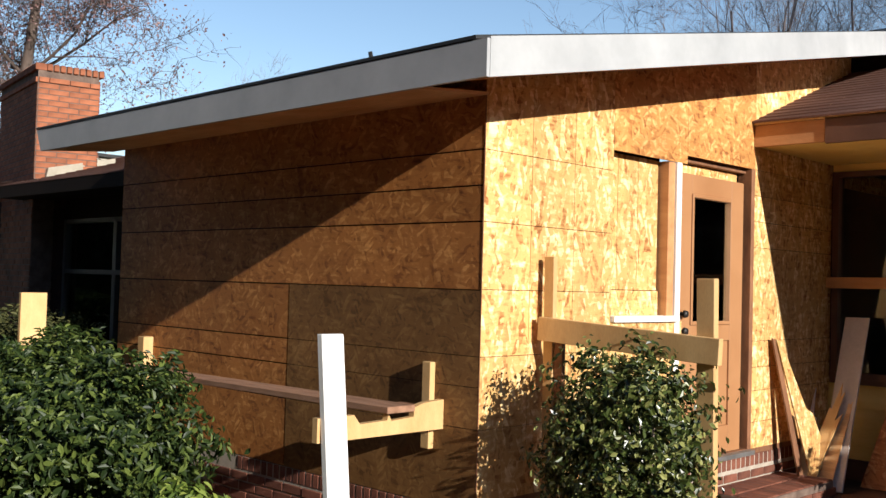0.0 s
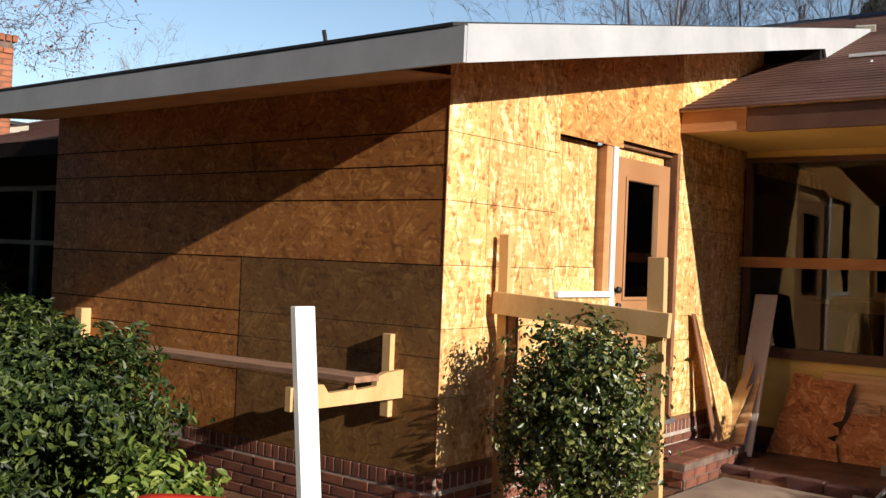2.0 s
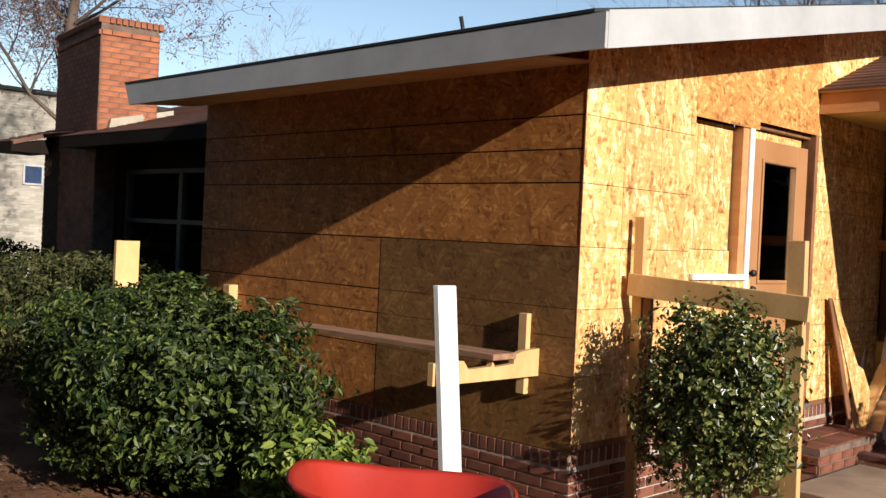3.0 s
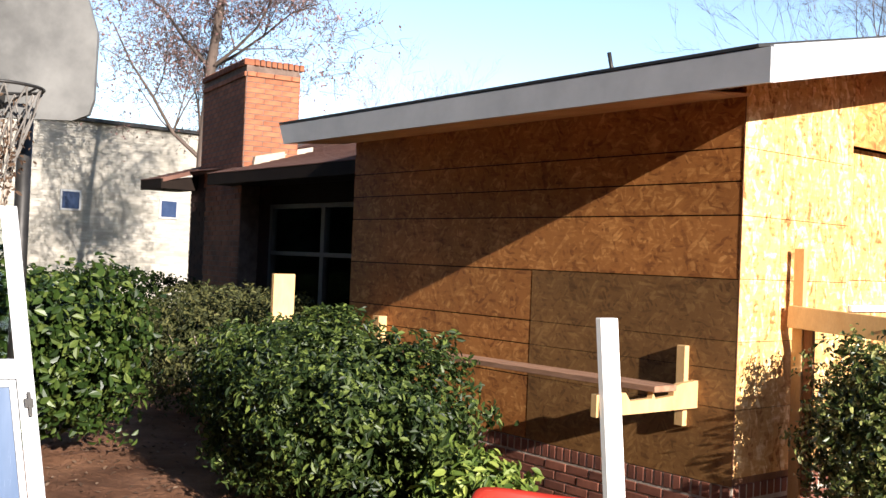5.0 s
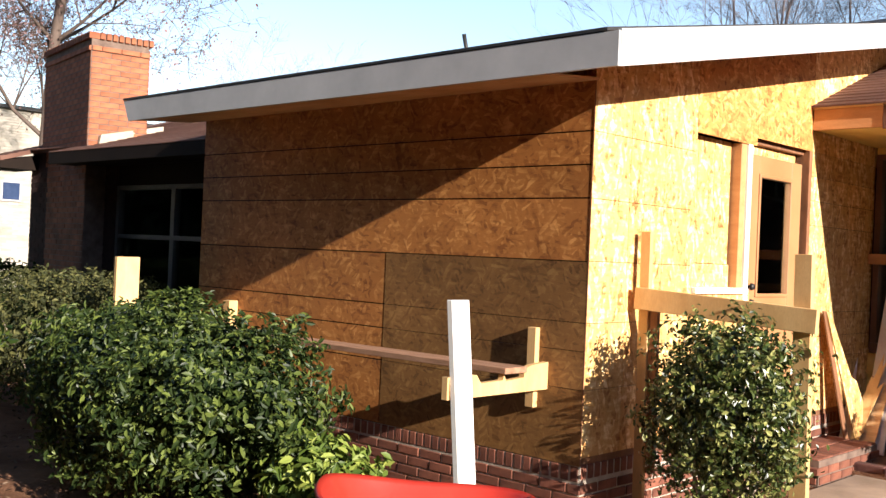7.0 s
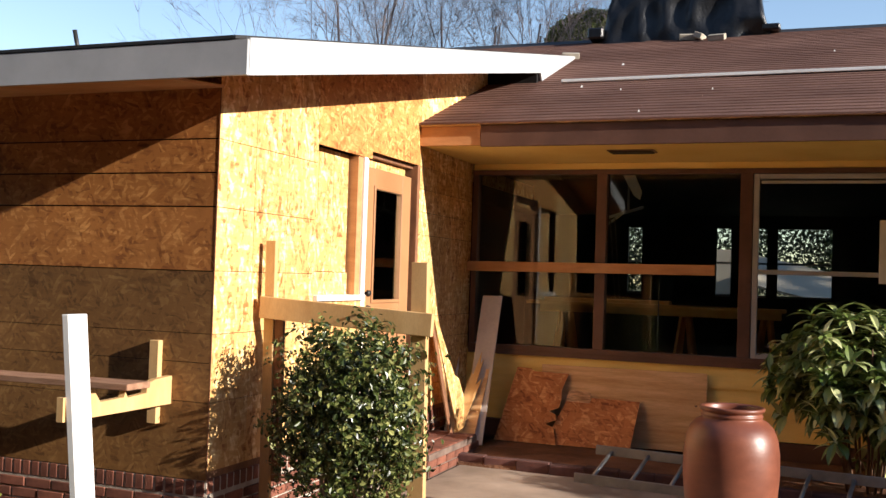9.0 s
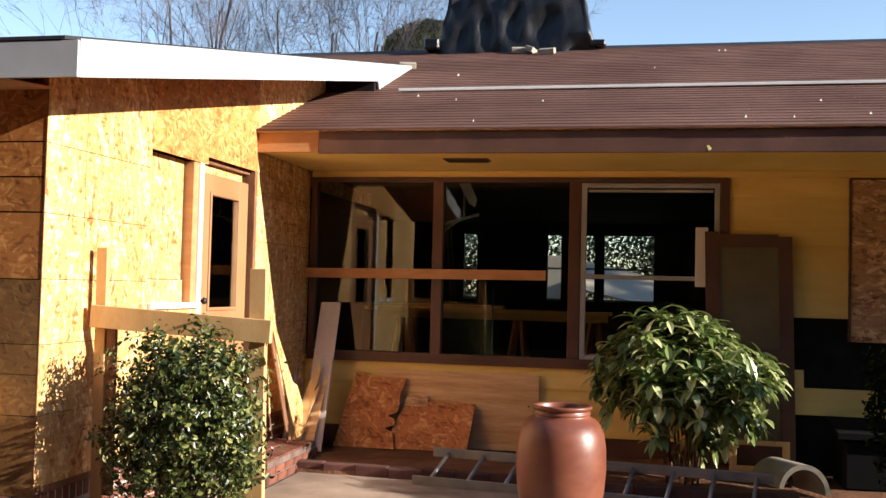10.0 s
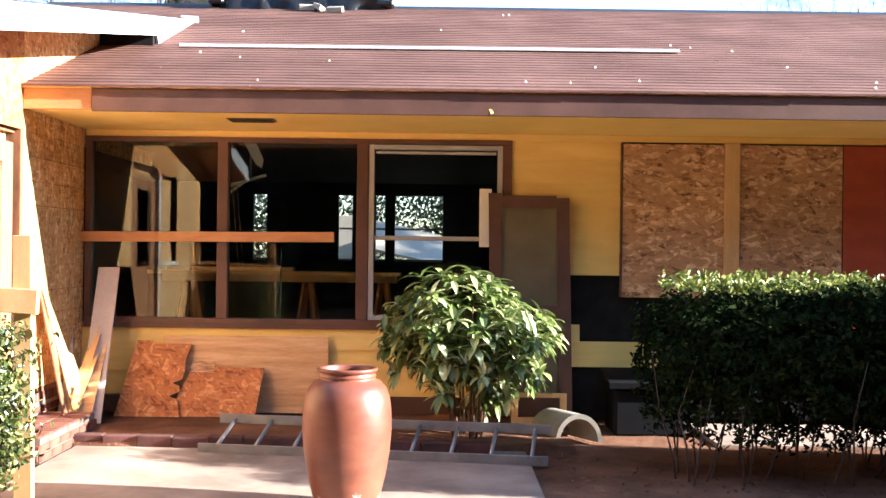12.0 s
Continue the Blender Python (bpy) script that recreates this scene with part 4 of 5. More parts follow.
# ---- old wing with chimney ----
wing = thing("wing_house", (-7, 1.0, 0), "brick house wing with eave shade in its colours, low shingle roof", "house")
WING_Y, WEAVE_Y, WEAVE_Z = 1.15, 0.62, 2.57


def course_bricks(x0, x1, y, z0, z1, seed, face="y"):
    """Running bond of thin brick faces, joined."""
    rnd = random.Random(seed)
    bm = bmesh.new()
    z, row = z0, 0
    while z < z1 - 0.04:
        x = x0 - (row % 2) * 0.105
        while x < x1:
            a, b = max(x0, x) + 0.005, min(x1, x + 0.21) - 0.005
            if b - a > 0.03:
                o = rnd.uniform(-0.003, 0.003)
                if face == "y":
                    cuboid(bm, a, b, y - 0.012 + o, y + 0.01, z + 0.005, z + 0.063)
                else:
                    cuboid(bm, y - 0.01, y + 0.012 + o, a, b, z + 0.005, z + 0.063)
            x += 0.21
        z += 0.068
        row += 1
    return bm


wall_w = part("wall", block(-10.1, -7.72, WING_Y, WING_Y + 0.1, -0.05, 2.72, 0), BRICK_SHADED, wing)
part("wall", block(-7.72, WALL_L, WING_Y, WING_Y + 0.1, -0.05, 0.75, 0), BRICK_SHADED, wing)
part("wall", block(-7.72, WALL_L, WING_Y, WING_Y + 0.1, 2.24, 2.72, 0), BROWN_SHADED, wing)
part("wall", block(-10.1, -10.0, WING_Y + 0.1, 6, -0.05, 2.72, 0), BRICK_SHADED, wing)
part("wall_bricks", course_bricks(-10.1, -7.74, WING_Y, 0.0, 2.5, 5), BRICK_SHADED, wing, kind="stuff")
part("wall_bricks", course_bricks(-7.74, WALL_L, WING_Y, 0.0, 0.75, 6), BRICK_SHADED, wing, kind="stuff")
part("backing", block(-7.7, WALL_L, WING_Y + 2.5, WING_Y + 2.6, 0, 2.7, 0), FELT, wing)
def wing_slab(x0, x1, y0):
    z = WEAVE_Z + 0.30 * (y0 - WEAVE_Y)
    return prism([(y0, z), (y0, z + 0.05), (6.0, WEAVE_Z + 0.05 + 0.30 * 5.38), (6.0, WEAVE_Z + 0.30 * 5.38)], x0, x1, "x")


WING_ROOF = ((-10.64, -9.89, WEAVE_Y), (-9.89, -8.43, 1.04), (-8.43, WALL_L + 0.02, WEAVE_Y))
for x0, x1, y0 in WING_ROOF:
    roof_w = part("roof", wing_slab(x0, x1, y0), SHINGLE, wing)
    if y0 < 1:
        part("fascia", block(x0, x1, y0 - 0.025, y0 - 0.002, WEAVE_Z - 0.10, WEAVE_Z + 0.045), BROWN_SHADED, wing)
        part("soffit", prism([(y0, WEAVE_Z - 0.09), (WING_Y, WEAVE_Z - 0.09), (WING_Y, WEAVE_Z + 0.12), (y0, WEAVE_Z - 0.005)], x0 + 0.01, x1 - 0.01, "x"), BROWN_SHADED, wing)
    _bm = bmesh.new()
    for k in range(17):
        yy = y0 - 0.03 + k * 0.13
        z0 = WEAVE_Z + 0.052 + 0.30 * (yy - WEAVE_Y)
        xx = x0
        while xx < x1 - 0.02:
            v = cuboid(_bm, xx + 0.003, min(xx + 0.3, x1) - 0.003, yy, yy + 0.15, z0, z0 + 0.012)
            for q in v:
                q.co.z += 0.30 * (q.co.y - yy) - (0.01 if q.co.y > yy + 0.1 else 0)
            xx += 0.3
    part("shingles", _bm, SHINGLE, roof_w, kind="stuff")
win_w = part("window", block(-7.72, -7.66, WING_Y - 0.02, WING_Y + 0.08, 0.75, 2.24), ALU_SHADED, wing, "grey-framed window of paired dark sashes")
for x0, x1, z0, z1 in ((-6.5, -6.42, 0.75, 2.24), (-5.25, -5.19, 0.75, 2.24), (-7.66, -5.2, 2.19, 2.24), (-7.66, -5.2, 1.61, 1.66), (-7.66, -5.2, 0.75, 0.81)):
    part("window_frame", block(x0, x1, WING_Y - 0.016, WING_Y + 0.07, z0, z1), ALU_SHADED, win_w)
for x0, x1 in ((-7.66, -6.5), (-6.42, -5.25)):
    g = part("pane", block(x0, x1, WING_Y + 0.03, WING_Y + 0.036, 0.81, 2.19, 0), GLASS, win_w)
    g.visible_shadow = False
part("wall", block(-5.19, WALL_L, WING_Y - 0.01, WING_Y + 0.1, 0.74, 2.25, 0), BROWN_SHADED, wing)

chimney = thing("chimney", (-8.95, 1.4, 0), "broad red brick chimney with a corbelled top", "chimney")
CX0, CX1, CY0, CY1, CTOP = -9.88, -8.0, 1.05, 1.77, 4.10
part("core", block(CX0 + 0.01, CX1 + 0.006, CY0 - 0.006, CY1 - 0.01, -0.05, CTOP - 0.01, 0), MORTAR_DARK, chimney)
part("brickwork", course_bricks(CX0, CX1, CY0, 0.0, 2.72, 7), BRICK_CHIM, chimney, kind="stuff")
part("brickwork", course_bricks(CX0, CX1, CY1 - 0.0, 2.9, 4.0, 8), BRICK_CHIM, chimney, kind="stuff")
chim_brick = bpy.data.meshes.new("brick")
_bm = bmesh.new()
cuboid(_bm, -0.1, 0.1, -0.04, 0.04, -0.029, 0.029)
eased(_bm, 0.004)
_bm.to_mesh(chim_brick)
_bm.free()
chim_brick.materials.append(BRICK_CHIM)


def chimney_brick(m):
    ob = new("brick", chim_brick)
    ob.parent = chimney
    ob.matrix_parent_inverse = chimney.matrix_basis.inverted()
    ob.matrix_basis = m


for row in range(18):
    z = 2.755 + row * 0.068
    out = 0.02 if row >= 17 else 0.0
    shift = 0.5 * (row % 2)
    for k in range(9 + row % 2):
        a, e = max(0.0, k - shift), min(9.0, k + 1 - shift)
        chimney_brick(pose(CX0 + (a + e) / 2 * 0.2089, CY0 + 0.03 - out + brand.uniform(-0.001, 0.001), z) @ Matrix.Scale((e - a) * 0.99, 4, (1, 0, 0)))
    for k in range(3 + row % 2):
        a, e = max(0.0, k - shift), min(3.0, k + 1 - shift)
        chimney_brick(pose(CX1 - 0.03 + out + brand.uniform(-0.001, 0.001), CY0 + (a + e) / 2 * 0.24, z, 0, 0, 90) @ Matrix.Scale((e - a) * 1.16, 4, (1, 0, 0)))
for k in range(25):
    chimney_brick(pose(CX0 + 0.03 + k * 0.0765, CY0 + 0.06, CTOP - 0.035, 90, 0, 90))
for k in range(9):
    chimney_brick(pose(CX1 - 0.06, CY0 + 0.12 + k * 0.0765, CTOP - 0.035, 90, 0, 0))
chimney.rotation_euler = (0, 0, radians(-9))
part("flashing", prism([(CY0 - 0.05, 2.71), (CY1 + 0.1, 2.96), (CY1 + 0.1, 3.06), (CY0 - 0.02, 2.86)], CX1 - 0.01, CX1 + 0.03, "x"), BUFF, chimney, "pale mortared flashing")

# ---- far house to the west ----
far_house = thing("far_house", (-24, 6, 0), "pale cream brick house with small dark windows", "house")
FX = -24.0


def cream_wall(y0, y1, z0, z1):
    """Courses of long pale bricks, one joined sheet."""
    rnd = random.Random(11)
    verts, faces = [], []
    z, row = z0, 0
    while z < z1:
        y = y0 - (row % 2) * 0.14
        while y < y1:
            o = rnd.uniform(0, 0.012)
            n = len(verts)
            a, b, c, d = max(y0, y) + 0.008, min(y1, y + 0.28) - 0.006, z + 0.006, z + 0.069
            verts += [(FX + 0.012 + o, a, c), (FX + 0.012 + o, b, c), (FX + 0.012 + o, b, d), (FX + 0.012 + o, a, d), (FX - 0.01, a, c), (FX - 0.01, b, c), (FX - 0.01, b, d), (FX - 0.01, a, d)]
            faces += [(n, n + 1, n + 2, n + 3), (n, n + 4, n + 5, n + 1), (n + 3, n + 2, n + 6, n + 7)]
            y += 0.28
        z += 0.075
        row += 1
    me = bpy.data.meshes.new("facing")
    me.from_pydata(verts, [], faces)
    return laid("facing", me, CREAM, far_house, kind="stuff")


part("wall", block(FX - 8, FX, -4.5, 14, -0.1, 5.05, 0), CREAM, far_house)
cream_wall(-4.5, 14, 0.0, 5.0)
part("roof", block(FX - 8.2, FX + 0.15, -4.7, 14.2, 5.03, 5.13), ROOFEDGE, far_house)


def small_window(y, z):
    w = part("window", block(FX + 0.01, FX + 0.06, y - 0.28, y + 0.28, z - 0.28, z + 0.28), GREY_ALU, far_house, "small grey-framed dark window")
    part("pane", block(FX + 0.061, FX + 0.07, y - 0.23, y + 0.23, z - 0.23, z + 0.23, 0), surface("blue_pane", (0.02, 0.035, 0.08), (0.04, 0.06, 0.12), 2, 20, rough=0.1, bump=0), w)


small_window(3.95, 2.85)
small_window(6.75, 2.78)

# ---- shrubs ----
privet = shrub("privet_bush", (-2.31, -1.38, 0.57), (1.42, 0.72, 0.60), 44000, 0.058, 0.025, LEAF, "broad clipped evergreen bush with glossy leaves", 3, power=2.8, lumps=0.34, stems=9, floor=0.06, clump=9, tuft=0.035, fill=1.1)
privet.rotation_euler = (0, 0, math.radians(-13))
shrub("low_shrub", (-0.58, -1.46, 0.30), (0.33, 0.30, 0.28), 2200, 0.075, 0.034, LEAF_LOW, "small pale green shrub at the foot of a bush", 5, lumps=0.3, floor=0.02, clump=7, tuft=0.03)
shrub("round_hedge_bush", (-5.45, -0.55, 0.60), (1.05, 0.85, 0.69), 17000, 0.05, 0.022, LEAF_DULL, "rounded clipped bush with fine dull leaves", 8, power=3.4, lumps=0.08, clump=8, tuft=0.03)
shrub("far_hedge", (-9.5, -0.15, 0.52), (2.4, 0.85, 0.80), 14000, 0.07, 0.035, LEAF_SHADED, "dark hedge in the shade of the house", 9, power=4)
shrub("laurel_bush", (-4.6, -2.78, 0.80), (0.90, 0.95, 0.68), 13500, 0.084, 0.048, LEAF_BROAD, "tall bush with broad bright green leaves", 12, power=2.6, lumps=0.42, floor=0.05, clump=8, tuft=0.055, fill=1.5)
shrub("holly_bush", (0.775, 0.275, 0.77), (0.45, 0.37, 0.55), 19000, 0.039, 0.022, LEAF_HOLLY, "rounded holly bush with bare lower stems", 15, power=2.9, lumps=0.34, stems=24, floor=0.16, fill=2.2, clump=8, tuft=0.03, bare=0.46, stem_r=0.012)
shrub("clipped_hedge", (7.05, 2.40, 0.79), (2.12, 0.56, 0.60), 76000, 0.055, 0.026, LEAF_SHADED, "long clipped hedge, shade in its leaf colour, sunlit colour on top", 21, power=7, lumps=0.05, stems=80, floor=0.10, category="hedge", shoots=420, clump=8, tuft=0.035, bare=0.74, fade=1.25, stem_r=0.008, fill=1.8)
# Out-of-view hedge, added to throw shade across the patio.
shrub("clipped_hedge", (7.62, 1.62, 0.86), (0.95, 0.5, 0.84), 20000, 0.06, 0.03, LEAF_SHADED, "unseen clipped hedge added to shade the patio", 22, power=6, lumps=0.06, stems=12, floor=0.05, category="hedge")


def whorl_shrub(name, centre, size, whorls, material, label, seed):
    """A shrub on many canes whose long leaves spread and droop in whorls round each shoot tip."""
    rng = random.Random(seed)
    root = thing(name, (centre[0], centre[1], 0), label, "shrub")
    verts, faces = [], []
    mid = Vector(centre)
    for k in range(whorls):
        v = Vector((rng.gauss(0, 1), rng.gauss(0, 1), rng.gauss(0.05, 0.85))).normalized()
        deep = rng.choice((1.0, 1.0, 0.95, 0.8, 0.6)) * (1 + 0.5 * noise.noise(v * 2.3 + Vector((seed, 0, 0))))
        tip = mid + Vector((v.x * size[0], v.y * size[1], v.z * size[2])) * deep
        axis = (v + Vector((0, 0, 0.7))).normalized()
        e1 = axis.orthogonal().normalized()
        e2 = axis.cross(e1)
        turn = rng.uniform(0, 6.28)
        count = rng.randint(6, 9)
        for j in range(count):
            a = turn + j * 2.4 + rng.uniform(-0.2, 0.2)
            out = e1 * math.cos(a) + e2 * math.sin(a)
            d = (out + axis * rng.uniform(0.0, 0.7)).normalized()
            length, wide = rng.uniform(0.10, 0.21), rng.uniform(0.023, 0.040)
            p = tip - axis * rng.uniform(0, 0.06)
            n0 = len(verts)
            for i, w in enumerate((0.12, 0.8, 1.0, 0.62, 0.02)):
                s_ = d.cross(Vector((0, 0, 1)))
                s_ = s_.normalized() if s_.length > 0.05 else e1
                up = s_.cross(d).normalized()
                verts.extend(tuple(q) for q in (p + s_ * wide * w + up * wide * w * 0.35, p, p - s_ * wide * w + up * wide * w * 0.35))
                p = p + d * length / 4
                d = (d + Vector((0, 0, -0.16 - 0.06 * i))).normalized()
            for i in range(4):
                b = n0 + i * 3
                faces += [(b, b + 1, b + 4, b + 3), (b + 1, b + 2, b + 5, b + 4)]
    me = bpy.data.meshes.new("crown")
    me.from_pydata(verts, [], faces)
    laid("crown", me, material, root, kind="stuff")
    for k in range(16):
        a, r = rng.uniform(0, 6.28), rng.uniform(0.02, 0.16)
        foot = Vector((centre[0] + r * math.cos(a), centre[1] + r * math.sin(a), 0.0))
        tip = Vector((centre[0] + r * 3.2 * math.cos(a), centre[1] + r * 2.6 * math.sin(a), centre[2] + rng.uniform(0, 0.3)))
        bend = foot.lerp(tip, 0.5) + Vector((-0.04 * math.cos(a), -0.04 * math.sin(a), 0.08))
        part("stem", tube([foot, bend, tip], [0.011, 0.009, 0.005], 6), CANE, root, smooth=True)
    return root


whorl_shrub("aucuba_bush", (3.65, 3.45, 0.89), (0.65, 0.50, 0.54), 400, LEAF_AUCUBA, "leafy shrub with long drooping pale leaves on canes", 18)

# ---- trees ----
bare_tree("tree", (-13.5, 2.85, 0), 14, 31, "tall winter tree with a few dry reddish leaves", BARK, spread=0.62, leaves=34000, levels=5, trunk=0.15, droop=0.35, children=6, slim=0.5, leaf=(0.055, 0.032), reach=0.5)
for k, (x, y, h) in enumerate(((-34, 22, 8.6), (-35.5, 22.6, 9.0), (-33, 22.8, 8.0), (-11.8, 25.5, 15), (-11.5, 27, 17), (-9, 29, 15.5), (-6.5, 28, 14), (-4, 31, 15), (-13, 32, 17), (-14, 33, 16), (-12.5, 28, 16), (-10, 31, 17), (-7.5, 32, 16), (-2.5, 34, 14), (18.4, 32, 14.0), (20.0, 33, 15.5), (22.3, 34, 15), (25, 35, 15))):
    bare_tree("tree", (x, y, 0), h, 50 + k, "bare grey winter tree in the distance", BARK_FAR, spread=0.42, levels=5, trunk=0.13, children=4, sides=3, slim=0.5)
pine_rng = np.random.default_rng(77)
pine = thing("pine_tree", (-5.2, 33, 0), "dull green pine crown beyond the roof", "tree")
part("trunk", tube([(-5.2, 33, -0.1), (-5.1, 33, 5), (-5.15, 33, 11)], [0.25, 0.2, 0.06], 8), BARK_FAR, pine)
pd = pine_rng.normal(0, 1, (7000, 3))
pd /= np.linalg.norm(pd, axis=1)[:, None]
laid("crown", leaf_mesh("crown", pd * pine_rng.uniform(0.5, 1.05, (7000, 1)) ** 0.5 * np.array((2.0, 1.6, 1.5)) + np.array((-5.2, 33, 10.6)), pd, 0.4, 0.10, pine_rng), LEAF_PINE, pine, kind="stuff")

# ---- scaffold bench against the front wall ----
bench = thing("scaffold_bench", (-2, -0.4, 0), "rough scaffold bench of planks on timber posts", "scaffold")
front_post = part("post", block(-0.309, -0.269, -0.884, -0.742, -0.05, 1.345), WHITE_WOOD, bench, "white painted upright board")
for v in front_post.data.vertices:
    v.co.x += 0.107 * (1.345 - v.co.z)
part("post", block(-0.40, -0.335, -0.046, -0.004, 0.68, 1.17), LUMBER, bench)
part("arm", prism([(-0.90, 0.80), (-0.004, 0.80), (-0.004, 0.965), (-0.16, 0.955), (-0.23, 0.935), (-0.235, 0.885), (-0.40, 0.875), (-0.42, 0.915), (-0.43, 0.88), (-0.62, 0.875), (-0.66, 0.925), (-0.90, 0.925)], -0.302, -0.262, "x"), LUMBER, bench, "notched pale timber arm")
part("plank", stick((-0.20, -0.385, 0.942), (-3.95, -0.385, 0.92), 0.036, 0.20), LUMBER_OLD, bench)
part("plank_block", block(-0.46, -0.27, -0.235, -0.15, 0.905, 0.942), LUMBER_DARK, bench)
part("post", block(-3.90, -3.86, -0.92, -0.72, -0.05, 1.46), LUMBER, bench, "broad raw timber upright")
part("post", block(-3.60, -3.51, -0.09, -0.004, 0.3, 1.13), LUMBER, bench)
part("arm", block(-3.855, -3.815, -0.95, -0.004, 0.76, 0.88), LUMBER, bench)

# ---- guard rail by the door ----
guard = thing("guard_rail", (0.6, 0.5, 0), "temporary timber guard rail on two uprights", "railing")
part("rail", stick((0.05, 0.45, 1.375), (1.20, 0.45, 1.315), 0.135, 0.04), LUMBER, guard)
part("post", stick((0.10, 0.495, -0.05), (0.085, 0.495, 1.79), 0.07, 0.035, (1, 0, 0)), LUMBER, guard)
part("post", stick((1.12, 0.495, -0.05), (1.095, 0.495, 1.68), 0.10, 0.045, (1, 0, 0)), LUMBER, guard)
part("brace", stick((0.17, 0.50, 0.3), (0.16, 0.50, 1.30), 0.06, 0.03, (1, 0, 0)), LUMBER_DARK, guard)

# ---- wheelbarrow ----
barrow = thing("wheelbarrow", (0.45, -1.9, 0), "red wheelbarrow with a deep tray", "wheelbarrow")


def tray(cx, cy, z_low, z_high, turn):
    bm = bmesh.new()
    n, rings = 36, []
    for ring, (s, z) in enumerate(((0.55, z_low), (0.62, z_low + 0.02), (0.98, z_high - 0.02), (1.03, z_high), (1.0, z_high + 0.012), (0.96, z_high - 0.01), (0.60, z_low + 0.035), (0.5, z_low + 0.03))):
        row = []
        for k in range(n):
            a = k * math.tau / n
            c, d = math.cos(a), math.sin(a)
            e = (abs(c) ** 3.2 + abs(d) ** 3.2) ** (-1 / 3.2)
            x, y = 0.47 * s * e * c, 0.345 * s * e * d
            zz = z + (0.07 * max(0.0, c) ** 2 if 2 <= ring <= 5 else 0.0)
            q = Matrix.Rotation(turn, 3, "Z") @ Vector((x, y, 0))
            row.append(bm.verts.new((cx + q.x, cy + q.y, zz)))
        rings.append(row)
    for a, b in zip(rings, rings[1:]):
        for k in range(n):
            bm.faces.new((a[k], a[(k + 1) % n], b[(k + 1) % n], b[k]))
    bm.faces.new(rings[0][::-1])
    bm.faces.new(rings[-1])
    return bm


TURN = radians(222)
part("tray", tray(0.50, -1.80, 0.26, 0.535, TURN), RED_PLASTIC, barrow, smooth=True)
ax = Matrix.Rotation(TURN, 3, "Z") @ Vector((1, 0, 0))
side_v = Matrix.Rotation(TURN, 3, "Z") @ Vector((0, 1, 0))
mid_b = Vector((0.50, -1.80, 0))
for s in (-1, 1):
    h0, h1 = mid_b + ax * 0.62 + side_v * s * 0.07 + Vector((0, 0, 0.2)), mid_b - ax * 0.75 + side_v * s * 0.27 + Vector((0, 0, 0.40))
    part("handle", tube([h0, h0.lerp(h1, 0.5), h1], 0.019, 8), LUMBER, barrow, smooth=True)
    foot = mid_b - ax * 0.32 + side_v * s * 0.22
    part("leg", tube([foot + Vector((0, 0, 0.33)), foot + Vector((0, 0, 0.0))], 0.014, 8), METAL_DARK, barrow, smooth=True)
wc = mid_b + ax * 0.62 + Vector((0, 0, 0.19))
part("wheel", tube([wc - side_v * 0.04, wc - side_v * 0.03, wc + side_v * 0.03, wc + side_v * 0.04], [0.14, 0.19, 0.19, 0.14], 24), RUBBER, barrow, smooth=True)

# ---- clay jar ----
jar = thing("clay_jar", (2.79, 1.25, 0), "tall glazed terracotta jar with a ringed neck", "jar")
JP = [(0.0, 0.012), (0.17, 0.012), (0.19, 0.03), (0.215, 0.10), (0.245, 0.22), (0.268, 0.36), (0.279, 0.50), (0.277, 0.62), (0.266, 0.70), (0.242, 0.762), (0.208, 0.80), (0.180, 0.814), (0.172, 0.825), (0.180, 0.832), (0.178, 0.84), (0.172, 0.846), (0.172, 0.856), (0.186, 0.864), (0.190, 0.874), (0.186, 0.884), (0.168, 0.886), (0.160, 0.876), (0.156, 0.83), (0.19, 0.76), (0.24, 0.62), (0.25, 0.45), (0.18, 0.06), (0.0, 0.05)]
part("body", lathe(JP[:17] + JP[20:], (2.82, 1.25, 0)), CLAY, jar, smooth=True)
part("rim", lathe([(0.171, 0.852)] + JP[17:21] + [(0.166, 0.852)], (2.82, 1.25, 0)), CLAY, jar, smooth=True)

# ---- ladder lying on its side ----
ladder = thing("ladder", (2.8, 2.9, 0), "aluminium ladder lying along the brick edging", "ladder")
A0, A1 = Vector((1.50, 2.86, 0.045)), Vector((4.22, 2.50, 0.045))
B0, B1 = Vector((1.60, 3.19, 0.225)), Vector((4.28, 2.84, 0.225))
for p, q in ((A0, A1), (B0, B1)):
    part("side_rail", stick(p, q, 0.075, 0.028, (0, 0, 1)), ALU, ladder)
for k in range(9):
    f = 0.05 + k * 0.113
    part("rung", tube([A0.lerp(A1, f), B0.lerp(B1, f)], 0.016, 8), ALU, ladder, smooth=True)

# ---- boards and scraps by the big window ----
plank = tagged(part("window_plank", stick((-0.006, 4.40, 1.715), (2.385, 4.40, 1.735), 0.095, 0.04), LUMBER_RED), "long reddish timber fixed across the picture window", "plank")
plywood = tagged(part("plywood_sheet", stick((0.80, 4.405, 0.425), (2.345, 4.405, 0.432), 0.73, 0.012, (0, -0.05, 1)), PLY), "knotty plywood sheet leaning under the window", "plywood")


def knot(x, z):
    bm = tube([(x, 4.398, z), (x, 4.3955, z)], [0.016, 0.013], 10)
    part("knot", bm, BROWN, plywood)


for x, z in ((1.65, 0.72), (1.75, 0.64), (1.98, 0.61), (2.2, 0.70), (2.25, 0.5), (1.3, 0.55)):
    knot(x, z)


